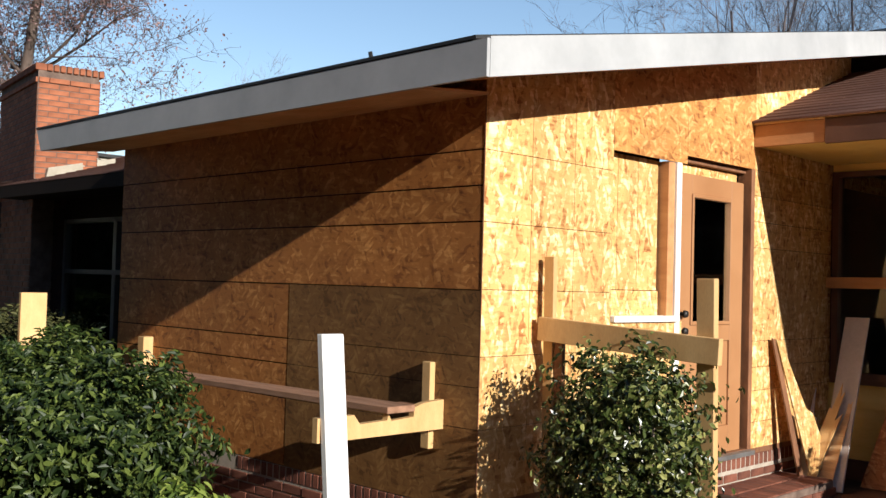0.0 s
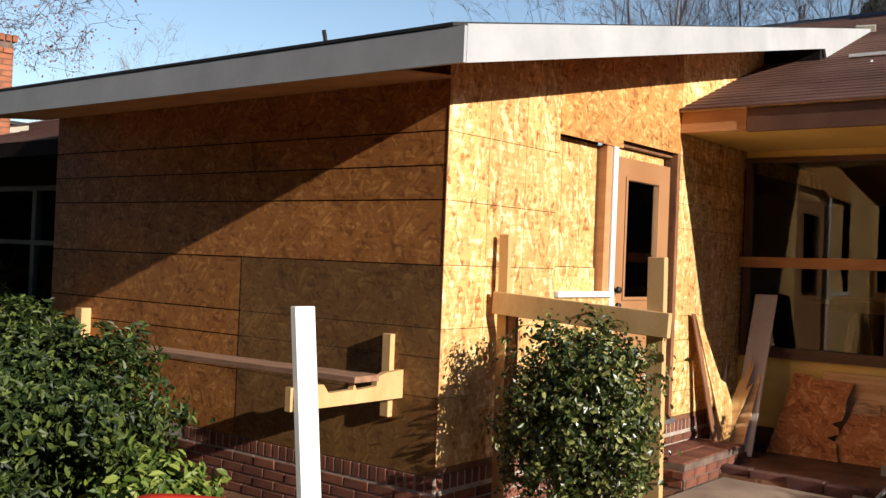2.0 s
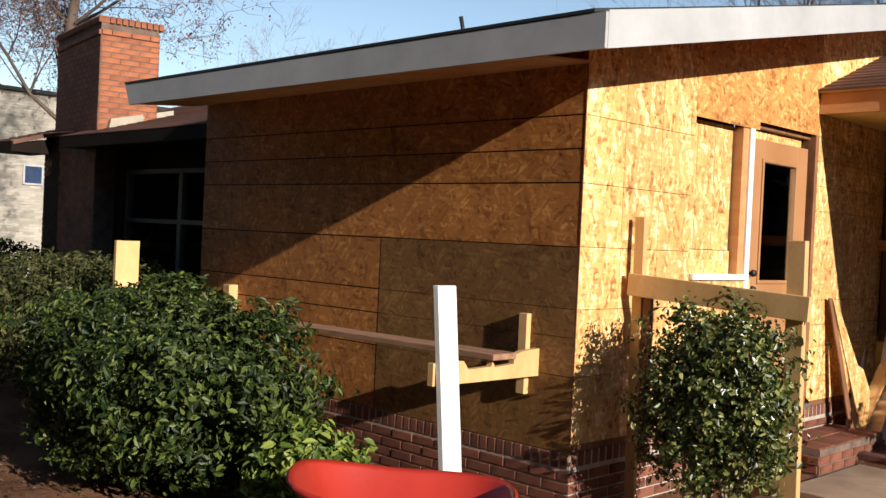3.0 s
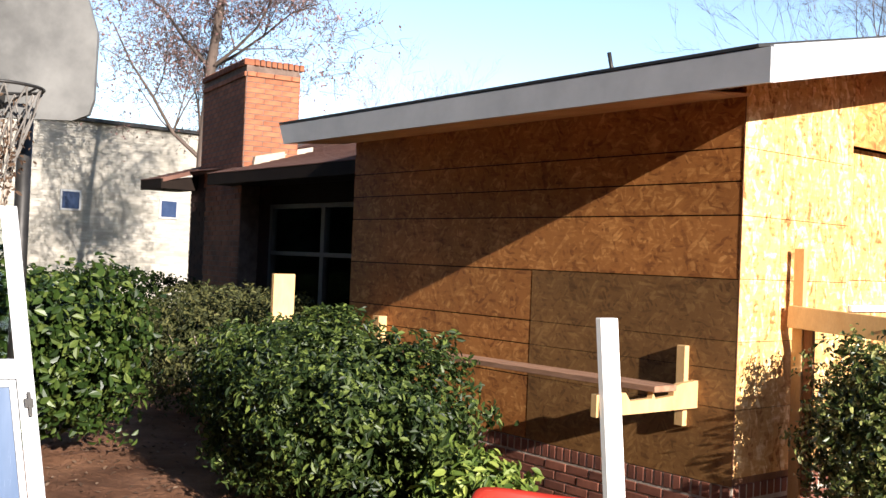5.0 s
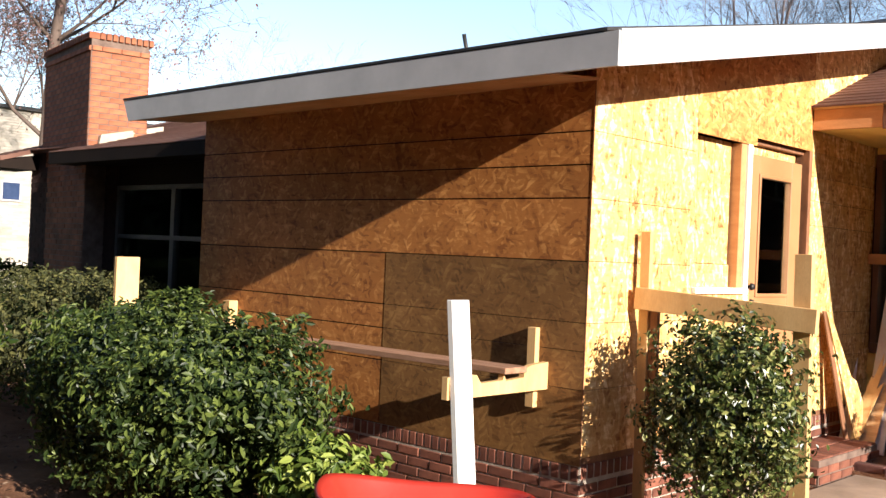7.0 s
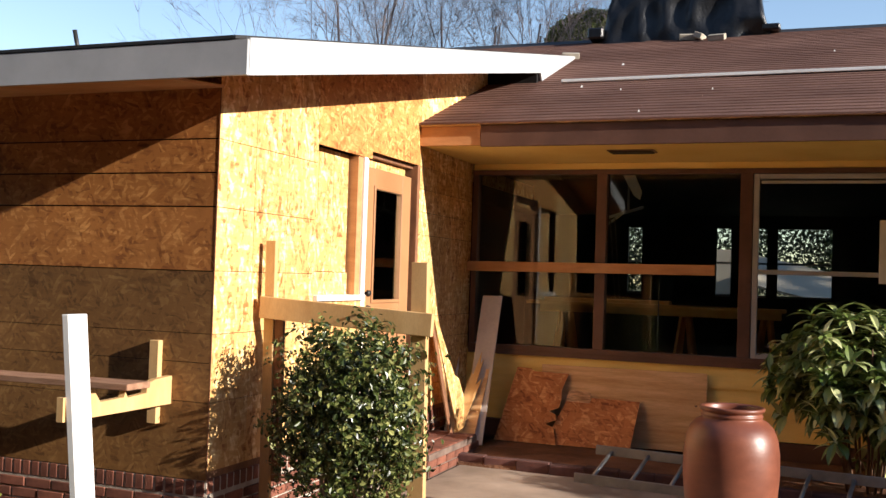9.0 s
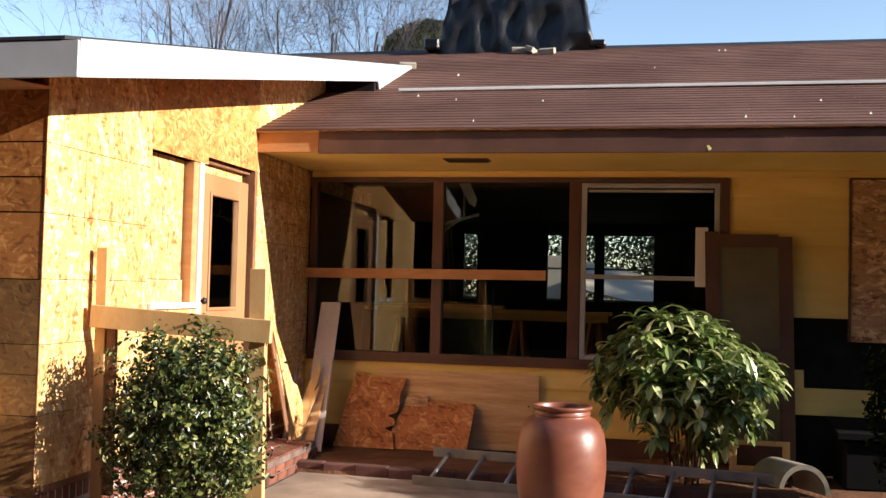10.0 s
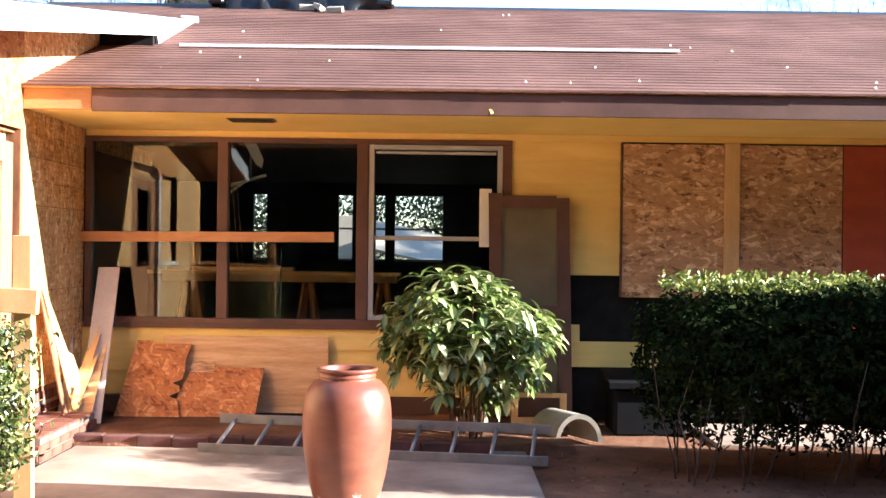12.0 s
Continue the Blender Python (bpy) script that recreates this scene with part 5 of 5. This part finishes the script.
def leaning_scrap(name, outline, y_low, y_high, z_top, material, label, thick=0.012):
    """A flat offcut with a ragged outline in x and z that leans back against the wall."""
    bm = prism(outline, 0, thick, "y")
    for v in bm.verts:
        v.co.y += y_low + (y_high - y_low) * (v.co.z / z_top)
    return tagged(part(name, bm, material), label, "offcut", "board offcuts")


def ragged(p, q, n, amount, seed):
    rnd = random.Random(seed)
    return [(p[0] + (q[0] - p[0]) * k / n + rnd.uniform(-amount, amount), p[1] + (q[1] - p[1]) * k / n + rnd.uniform(-amount, amount)) for k in range(1, n)]


leaning_scrap("board_offcut", [(0.42, 0.07), (1.02, 0.07), (0.985, 0.22), (0.90, 0.25), (1.00, 0.29), (0.99, 0.34), (0.92, 0.365), (1.01, 0.40), (1.03, 0.48), (1.02, 0.56), (1.07, 0.715), (0.72, 0.72), (0.70, 0.745), (0.56, 0.75)], 4.09, 4.37, 0.77, OSB_RED, "reddish strand board offcut leaning under the window")
leaning_scrap("board_offcut", [(0.93, 0.07), (1.70, 0.07), (1.75, 0.50), (1.30, 0.505), (1.285, 0.455), (1.06, 0.46), (1.035, 0.40), (0.97, 0.25)], 4.12, 4.36, 0.55, OSB_RED, "notched strand board offcut leaning under the window")
leaning_scrap("board_offcut", [(1.0, 0.07), (1.30, 0.07), (1.28, 0.55), (1.08, 0.56), (1.05, 0.48)], 4.20, 4.375, 0.56, PLY_OLD, "weathered plywood scrap behind the strand board")
grey_board = tagged(part("grey_board", stick((0.31, 3.80, 0.06), (0.285, 4.36, 1.425), 0.20, 0.02, (1, 0, 0)), GREY_PAINT), "pale grey painted board leaning in the corner", "board")
def split_board(outline, y_low, y_high, material, label):
    """A broken board with a splintered top, leaning back into the corner."""
    rnd = random.Random(len(outline))
    bm = prism(outline, 0, 0.014, "y")
    for v in bm.verts:
        v.co.y += y_low + (y_high - y_low) * v.co.z + rnd.uniform(-0.004, 0.004)
    return tagged(part("split_board", bm, material), label, "board", "broken boards")


split_board([(0.03, 0.06), (0.16, 0.06), (0.15, 0.30), (0.10, 0.50), (0.095, 0.60), (0.07, 0.58), (0.05, 0.72), (0.035, 0.83), (0.025, 0.5)], 3.72, 4.22, GREY_PAINT, "grey painted splintered board leaning in the corner")
split_board([(0.15, 0.09), (0.21, 0.07), (0.25, 0.32), (0.335, 0.66), (0.285, 0.60), (0.30, 0.72), (0.32, 0.83), (0.29, 0.78), (0.285, 0.895), (0.24, 0.68), (0.22, 0.70), (0.15, 0.365)], 3.66, 4.12, LUMBER, "freshly split yellow board leaning in the corner")
split_board([(0.20, 0.06), (0.335, 0.06), (0.36, 0.50), (0.375, 0.72), (0.38, 0.96), (0.355, 0.82), (0.345, 0.90), (0.335, 0.66), (0.24, 0.30)], 3.70, 4.20, PLY, "pale split board leaning in the corner")


def side_scrap(outline, x_low, x_high, z_top, material, label):
    bm = prism(outline, 0, 0.012, "x")
    for v in bm.verts:
        v.co.x += x_low + (x_high - x_low) * ((v.co.z - 0.2) / (z_top - 0.2))
    return tagged(part("board_offcut", bm, material), label, "offcut", "board offcuts")


side_scrap([(3.46, 0.2), (3.54, 0.2), (3.40, 1.25), (3.33, 1.26)], 0.20, 0.03, 1.26, LUMBER_DARK, "narrow dark board leaning on the sheathed wall")
side_scrap([(3.60, 0.2)] + ragged((3.60, 0.2), (4.0, 0.22), 5, 0.015, 5) + [(3.98, 0.24), (3.80, 0.66), (3.70, 0.70), (3.44, 1.24), (3.37, 1.25)], 0.23, 0.045, 1.25, OSB_SIDE, "ragged strand board offcut leaning on the sheathed wall")

# ---- screen door against the wall ----
screen = thing("screen_door", (4.2, 4.3, 0.05), "brown framed screen door leaning on the house wall", "screen door")


def leaned(x0, x1, z0, z1, y, t):
    bm = bmesh.new()
    for v in cuboid(bm, x0, x1, -t / 2, t / 2, z0, z1):
        v.co.y += y + 0.09 * (v.co.z / 2.1) + 0.03
        v.co.x -= 0.02 * v.co.z
    return bm


for b in ((3.88, 4.0, 0.09, 2.17), (4.52, 4.64, 0.09, 2.13), (4.0, 4.52, 2.03, 2.15), (4.0, 4.52, 1.02, 1.12), (4.0, 4.52, 0.09, 0.27)):
    part("frame", leaned(*b, 4.27, 0.032), BROWN, screen)
part("mesh", leaned(4.0, 4.52, 0.27, 2.03, 4.274, 0.006), SCREEN, screen, "olive insect screen")
tan_board = thing("tan_frame", (4.4, 4.05, 0.06), "small tan wooden frame standing by the screen", "frame")
for b in ((4.05, 4.55, 0.05, 0.12), (4.49, 4.55, 0.12, 0.30), (4.05, 4.11, 0.12, 0.30), (4.05, 4.55, 0.30, 0.34)):
    part("frame_rail", block(b[0], b[1], 4.02, 4.05, b[2], b[3]), LUMBER, tan_board)

# half tile and bin near the hedge
tile = thing("clay_half_pipe", (4.5, 3.6, 0), "broken buff clay half pipe lying on the ground", "pipe")
_bm = bmesh.new()
rings = []
for j in range(2):
    for r in (0.20, 0.165):
        rings.append([_bm.verts.new((4.585 + r * 0.98 * math.cos(a) - 0.2 * j, 3.44 + 0.32 * j, 0.012 + r * 1.2 * math.sin(a))) for a in np.linspace(0, math.pi, 25)])
for a, b in ((0, 2), (3, 1), (1, 0), (2, 3)):
    for k in range(24):
        _bm.faces.new((rings[a][k], rings[a][k + 1], rings[b][k + 1], rings[b][k]))
bmesh.ops.recalc_face_normals(_bm, faces=_bm.faces[:])
part("shell", _bm, BUFF, tile, smooth=False)
bin_ = thing("plastic_bin", (5.25, 4.1, 0), "dark plastic bin with a sloping lid by the wall", "bin")
part("body", block(4.95, 5.6, 3.85, 4.35, -0.02, 0.42, 0.03), BIN, bin_)
part("lid", prism([(3.80, 0.42), (4.40, 0.50), (4.40, 0.54), (3.80, 0.47)], 4.90, 5.65, "x"), BIN, bin_)

# ---- things on the roof ----
strip = tagged(part("roof_strip", stick((0.82, 4.73, main_top(4.73) + 0.034), (5.70, 4.75, main_top(4.75) + 0.034), 0.03, 0.04), WHITE_WOOD), "long thin white batten lying on the shingles", "batten")
tarp = thing("tarp_cover", (1.6, 7.8, 4.7), "chimney wrapped in black plastic sheeting", "tarp")
_bm = bmesh.new()
nx, nz = 40, 18
TY = 7.62


def tarp_ring(z, grow):
    """One level of the wrapped box, creased by noise."""
    pts = []
    x0, x1, y0, y1 = 0.71 - grow, 2.47 + grow * 0.9, TY - grow * 0.4, TY + 0.75 + grow * 0.4
    for k in range(nx):
        pts.append((x0 + (x1 - x0) * k / nx, y0))
    for k in range(12):
        pts.append((x1, y0 + (y1 - y0) * k / 12))
    for k in range(nx):
        pts.append((x1 - (x1 - x0) * k / nx, y1))
    for k in range(12):
        pts.append((x0, y1 - (y1 - y0) * k / 12))
    out = []
    for x, y in pts:
        c = Vector((x * 2.2, y * 2.2, z * 1.1))
        d = abs(noise.noise(c * 1.3)) * 0.13 + noise.noise(c * 3.1) * 0.04
        out.append(_bm.verts.new((x + 0.3 * d, y + d, z + 0.01 * noise.noise(c * 4))))
    return out


levels_t = [tarp_ring(4.55 + (5.40 - 4.55) * (j / nz), 0.22 * (1 - j / nz) ** 1.4 + (0.06 if j == 0 else 0)) for j in range(nz + 1)]
for a, b in zip(levels_t, levels_t[1:]):
    for k in range(len(a)):
        _bm.faces.new((a[k], a[(k + 1) % len(a)], b[(k + 1) % len(a)], b[k]))
_bm.faces.new(levels_t[-1])
part("sheeting", _bm, TARP, tarp, smooth=True)
part("hem", block(0.42, 0.62, 7.5, 8.1, 4.70, 4.84, 0.02), TARP, tarp)
part("hem", block(2.55, 2.76, 7.55, 8.1, 4.70, 4.78, 0.02), TARP, tarp)


def roof_brick(x, y, turn):
    m = pose(x, y, main_top(y) + 0.048, math.degrees(math.atan(PITCH)), 0, turn)
    b = new("loose_brick", chim_block)
    b.matrix_basis = m
    return tagged(b, "pale loose brick holding down the roof sheeting", "brick", "loose bricks")


chim_block = bpy.data.meshes.new("loose_brick")
_bm = block(-0.1, 0.1, -0.05, 0.05, -0.035, 0.035, 0.006)
_bm.to_mesh(chim_block)
_bm.free()
chim_block.materials.append(BUFF)
for x, y, turn in ((1.68, 7.48, 8), (1.83, 7.46, 80), (2.05, 7.32, -10), (0.50, 6.35, 15)):
    roof_brick(x, y, turn)
rb = random.Random(9)
verts, faces = [], []
for k in range(22):
    x, y, s = rb.uniform(0.3, 8), rb.uniform(3.2, 7.6), rb.uniform(0.006, 0.015)
    z = main_top(y) + 0.012
    n = len(verts)
    verts += [(x - s, y - s, z - s * PITCH), (x + s, y - s * 0.6, z - s * PITCH), (x + s * 0.7, y + s, z + s * PITCH), (x - s * 0.8, y + s, z + s * PITCH), (x, y, z + 0.02)]
    faces += [(n, n + 1, n + 4), (n + 1, n + 2, n + 4), (n + 2, n + 3, n + 4), (n + 3, n, n + 4)]
me = bpy.data.meshes.new("roof_chips")
me.from_pydata(verts, [], faces)
tagged(laid("roof_chips", me, WHITE_WOOD), "pale chips and scraps scattered on the shingles", "debris", kind="stuff")
tagged(part("fascia_clip", stick((3.765, 3.05, 2.795), (3.795, 3.045, 2.73), 0.026, 0.006, (1, 0, 0)), surface("yellow_plastic", (0.7, 0.6, 0.2), (0.8, 0.7, 0.3), 4, 40, rough=0.5, bump=0)), "small yellow tag hanging from the fascia", "tag")

# ---- basketball hoop ----
hoop = thing("basketball_hoop", (-2.75, -3.35, 0), "basketball backboard with branch shade in its mottled colour, dark rim", "basketball hoop")
face = Vector((0.80, -0.60, 0)).normalized()
across = Vector((0.60, 0.80, 0)).normalized()
bc = Vector((-2.20, -3.04, 0)) - across * 0.56


def fan(depth):
    """The backboard's outline: wide above, rounded at the top and the lower corners."""
    pts = []
    for u, z in ((-0.46, 2.44), (0.44, 2.44), (0.53, 2.47), (0.555, 2.54), (0.56, 2.84), (0.50, 2.99), (0.38, 3.12), (0.2, 3.21), (0.0, 3.235), (-0.2, 3.21), (-0.38, 3.12), (-0.50, 2.99), (-0.56, 2.84), (-0.555, 2.54), (-0.53, 2.47)):
        pts.append(bc + across * u + face * depth + Vector((0, 0, (z - 2.44) * 1.25 + 2.33)))
    return pts


_bm = bmesh.new()
fr, bk = [_bm.verts.new(p) for p in fan(0.02)], [_bm.verts.new(p) for p in fan(-0.02)]
_bm.faces.new(fr)
_bm.faces.new(bk[::-1])
for i in range(len(fr)):
    j = (i + 1) % len(fr)
    _bm.faces.new((fr[i], bk[i], bk[j], fr[j]))
bmesh.ops.recalc_face_normals(_bm, faces=_bm.faces[:])
part("backboard", _bm, BOARD_WHITE, hoop)
rc = bc + face * 0.36 + across * 0.16 + Vector((0, 0, 2.45))
circle = [rc + (across * math.cos(a) + face * math.sin(a)) * 0.228 for a in np.linspace(0, math.tau, 33)]
rim = part("rim", tube(circle, 0.009, 8, caps=False), METAL_DARK, hoop, smooth=True)
part("rim_brace", tube([rc + across * 0.2 - Vector((0, 0, 0.0)), bc + face * 0.02 + across * 0.05 + Vector((0, 0, 2.40))], 0.007, 6), METAL_DARK, rim)
part("rim_brace", tube([rc - across * 0.2, bc + face * 0.02 - across * 0.05 + Vector((0, 0, 2.40))], 0.007, 6), METAL_DARK, rim)
part("rim_plate", tube([bc + face * 0.02 + Vector((0, 0, 2.45)), bc + face * 0.14 + Vector((0, 0, 2.45))], [0.09, 0.05], 4), METAL_DARK, rim)
for k in range(12):
    a, b = k * math.tau / 12, (k + 1) * math.tau / 12
    for s in (1, -1):
        pts = []
        for i, (r, z) in enumerate(((0.226, 0), (0.18, 0.15), (0.125, 0.32), (0.06, 0.50))):
            t = a + s * i * 0.26
            pts.append(rc + (across * math.cos(t) + face * math.sin(t)) * r - Vector((0, 0, z)))
        part("net_cord", tube(pts, 0.0055, 4), NET, rim)
pole = bc - face * 0.45
part("pole", tube([pole + Vector((0, 0, -0.1)), pole + Vector((0, 0, 2.75))], 0.045, 12), METAL_DARK, hoop, smooth=True)
for dz in (2.6, 2.95):
    part("arm", tube([pole + Vector((0, 0, dz - 0.25)), bc - face * 0.02 + Vector((0, 0, dz))], 0.02, 8), METAL_DARK, hoop, smooth=True)
vrng = np.random.default_rng(5)
vc = np.array(tuple(rc)) + vrng.normal(0, 1, (380, 3)) * np.array((0.075, 0.075, 0.13)) - np.array((0, 0, 0.36))
laid("vine", leaf_mesh("vine", vc, vrng.normal(0, 1, (380, 3)), 0.036, 0.016, vrng, 0.7), LITTER, hoop, "dead leaves and vine caught in the net", kind="stuff")
for k in range(9):
    p = rc + Vector((vrng.normal(0, 0.05), vrng.normal(0, 0.05), -0.2))
    q = rc + Vector((vrng.normal(0, 0.03), vrng.normal(0, 0.03), -0.85 + vrng.uniform(-0.1, 0.25)))
    part("vine_stem", tube([p, p.lerp(q, 0.5) + Vector((vrng.normal(0, 0.04), vrng.normal(0, 0.04), 0)), q], [0.006, 0.005, 0.004], 5), STEM, hoop)

# ---- storm door standing in front of the hoop ----
storm = thing("storm_door", (-1.6, -4.0, 0), "white aluminium storm door with two glass panels", "door")
su = Vector((-0.27, -0.963, 0)).normalized()
sn = Vector((0.963, -0.27, 0)).normalized()
s0 = Vector((-1.46, -3.57, 0))


def storm_bar(u0, u1, z0, z1, t=0.032, off=0.0):
    """A bar of the door, in its own plane, tilted back a little."""
    bm = bmesh.new()
    for v in cuboid(bm, u0, u1, -t / 2, t / 2, z0, z1):
        u, w, z = v.co
        v.co = s0 + su * (u - 0.17 + 0.24 * z / 1.8) + sn * (w + off + 0.12 - z * 0.09) + Vector((0, 0, z))
    return bm


for u0, u1, z0, z1 in ((0.0, 0.055, 0.0, 1.80), (0.79, 0.845, 0.0, 1.80), (0.055, 0.79, 1.74, 1.80), (0.055, 0.79, 0.99, 1.08), (0.055, 0.79, 0.0, 0.16)):
    part("frame", eased(storm_bar(u0, u1, z0, z1)), WHITE_ALU, storm)
for u0, u1, z0, z1 in ((0.056, 0.075, 0.16, 0.99), (0.056, 0.075, 1.08, 1.74)):
    part("glazing_bar", storm_bar(u0, u1, z0, z1, 0.02), WHITE_ALU, storm)
g = part("pane", storm_bar(0.075, 0.79, 1.09, 1.73, 0.004), GLASS, storm)
g.visible_shadow = False
# Solid pane whose blue colour stands for reflected sky.
part("lower_pane", storm_bar(0.112, 0.75, 0.19, 0.95, 0.006, 0.004), PANE_SKY, storm, "lower glass pane with sky reflection in its blue colour")
for u0, u1, z0, z1 in ((0.08, 0.11, 0.165, 0.985), (0.755, 0.788, 0.165, 0.985), (0.11, 0.755, 0.952, 0.985), (0.11, 0.755, 0.165, 0.19)):
    part("panel_frame", eased(storm_bar(u0, u1, z0, z1, 0.026, 0.006)), WHITE_ALU, storm)
part("latch", storm_bar(0.012, 0.05, 0.86, 0.90, 0.02, 0.03), METAL_DARK, storm)
part("latch", storm_bar(0.02, 0.035, 0.82, 0.93, 0.03, 0.03), METAL_DARK, storm)

# ---- litter on the ground ----
lrng = np.random.default_rng(14)
n = 5200
lx, ly = lrng.uniform(-6.5, 7.5, n), lrng.uniform(-4.4, 3.0, n)
keep = ~((lx > 0.3) & (lx < 4.3) & (ly > -0.4)) & ~((lx < 0.05) & (ly > -0.05))
lx, ly = lx[keep], ly[keep]
lc = np.stack([lx, ly, np.array([ground_height(a, b) + 0.012 for a, b in zip(lx, ly)])], 1)
tagged(laid("leaf_litter", leaf_mesh("leaf_litter", lc, np.tile((0, 0, 4.0), (len(lx), 1)), 0.042, 0.024, lrng, 0.0), LITTER), "dry fallen leaves scattered on the dirt", "leaves", kind="stuff")

# ---- unseen woods, added to block sky light from south and east ----
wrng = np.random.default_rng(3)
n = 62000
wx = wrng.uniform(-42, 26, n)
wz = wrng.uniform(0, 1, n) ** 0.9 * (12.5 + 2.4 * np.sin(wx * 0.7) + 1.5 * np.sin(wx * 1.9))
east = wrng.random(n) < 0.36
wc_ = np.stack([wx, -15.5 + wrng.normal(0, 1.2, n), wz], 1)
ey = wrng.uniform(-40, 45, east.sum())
# Eastern part of the added wood dips low to let the sun through.
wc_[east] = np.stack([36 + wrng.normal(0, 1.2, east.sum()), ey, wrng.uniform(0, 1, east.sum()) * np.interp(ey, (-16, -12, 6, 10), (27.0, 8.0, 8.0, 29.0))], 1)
tagged(laid("sky_block_woods", leaf_mesh("sky_block_woods", wc_, wrng.normal(0, 1, (n, 3)), 1.0, 0.5, wrng, 0.2), LEAF_WOODS), "unseen evergreen wood added to dim the sky light", "woods", kind="stuff")
n = 70000
gx = wrng.uniform(-5, 5.5, n)
gc = np.stack([gx, 20 + wrng.normal(0, 0.8, n), wrng.uniform(0, 1, n) ** 0.8 * (4.6 + 0.8 * np.sin(gx * 1.3) + 0.5 * np.sin(gx * 3.1))], 1)
tagged(laid("backyard_shrubs", leaf_mesh("backyard_shrubs", gc, wrng.normal(0, 1, (n, 3)), 0.085, 0.05, wrng, 0.2), LEAF_SUN), "loose shrubs in the back yard beyond the room", "shrubs", kind="stuff")
shed = thing("garden_shed", (2.0, 17.0, 0), "pale garden shed with a low light roof behind the house", "shed")
part("wall", block(0.6, 1.75, 16.6, 18.4, -0.06, 2.35, 0.01), PALE_BOARD, shed)
part("wall", block(1.76, 4.2, 16.7, 18.2, -0.06, 1.38, 0.01), PALE_BOARD, shed)
part("roof", stick((1.76, 17.0, 1.98), (4.4, 16.9, 1.40), 1.9, 0.05, (0, 1, 0.35)), PALE_BOARD, shed, "light sheet roof sloping down")

# Dark sheet added behind the unseen wood; its colour stands for deep shade.
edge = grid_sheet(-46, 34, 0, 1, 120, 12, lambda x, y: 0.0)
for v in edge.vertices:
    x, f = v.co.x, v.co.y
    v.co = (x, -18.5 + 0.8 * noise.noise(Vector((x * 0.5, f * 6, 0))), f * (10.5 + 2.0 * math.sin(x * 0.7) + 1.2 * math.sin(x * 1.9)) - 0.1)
tagged(laid("wood_backdrop", edge, surface("wood_shade", (0.010, 0.014, 0.006), (0.025, 0.032, 0.012), 1.2, 9, rough=0.95, bump=0.8, vary=0.5)), "unseen dark sheet standing for shade inside the wood", "woods", kind="structure")
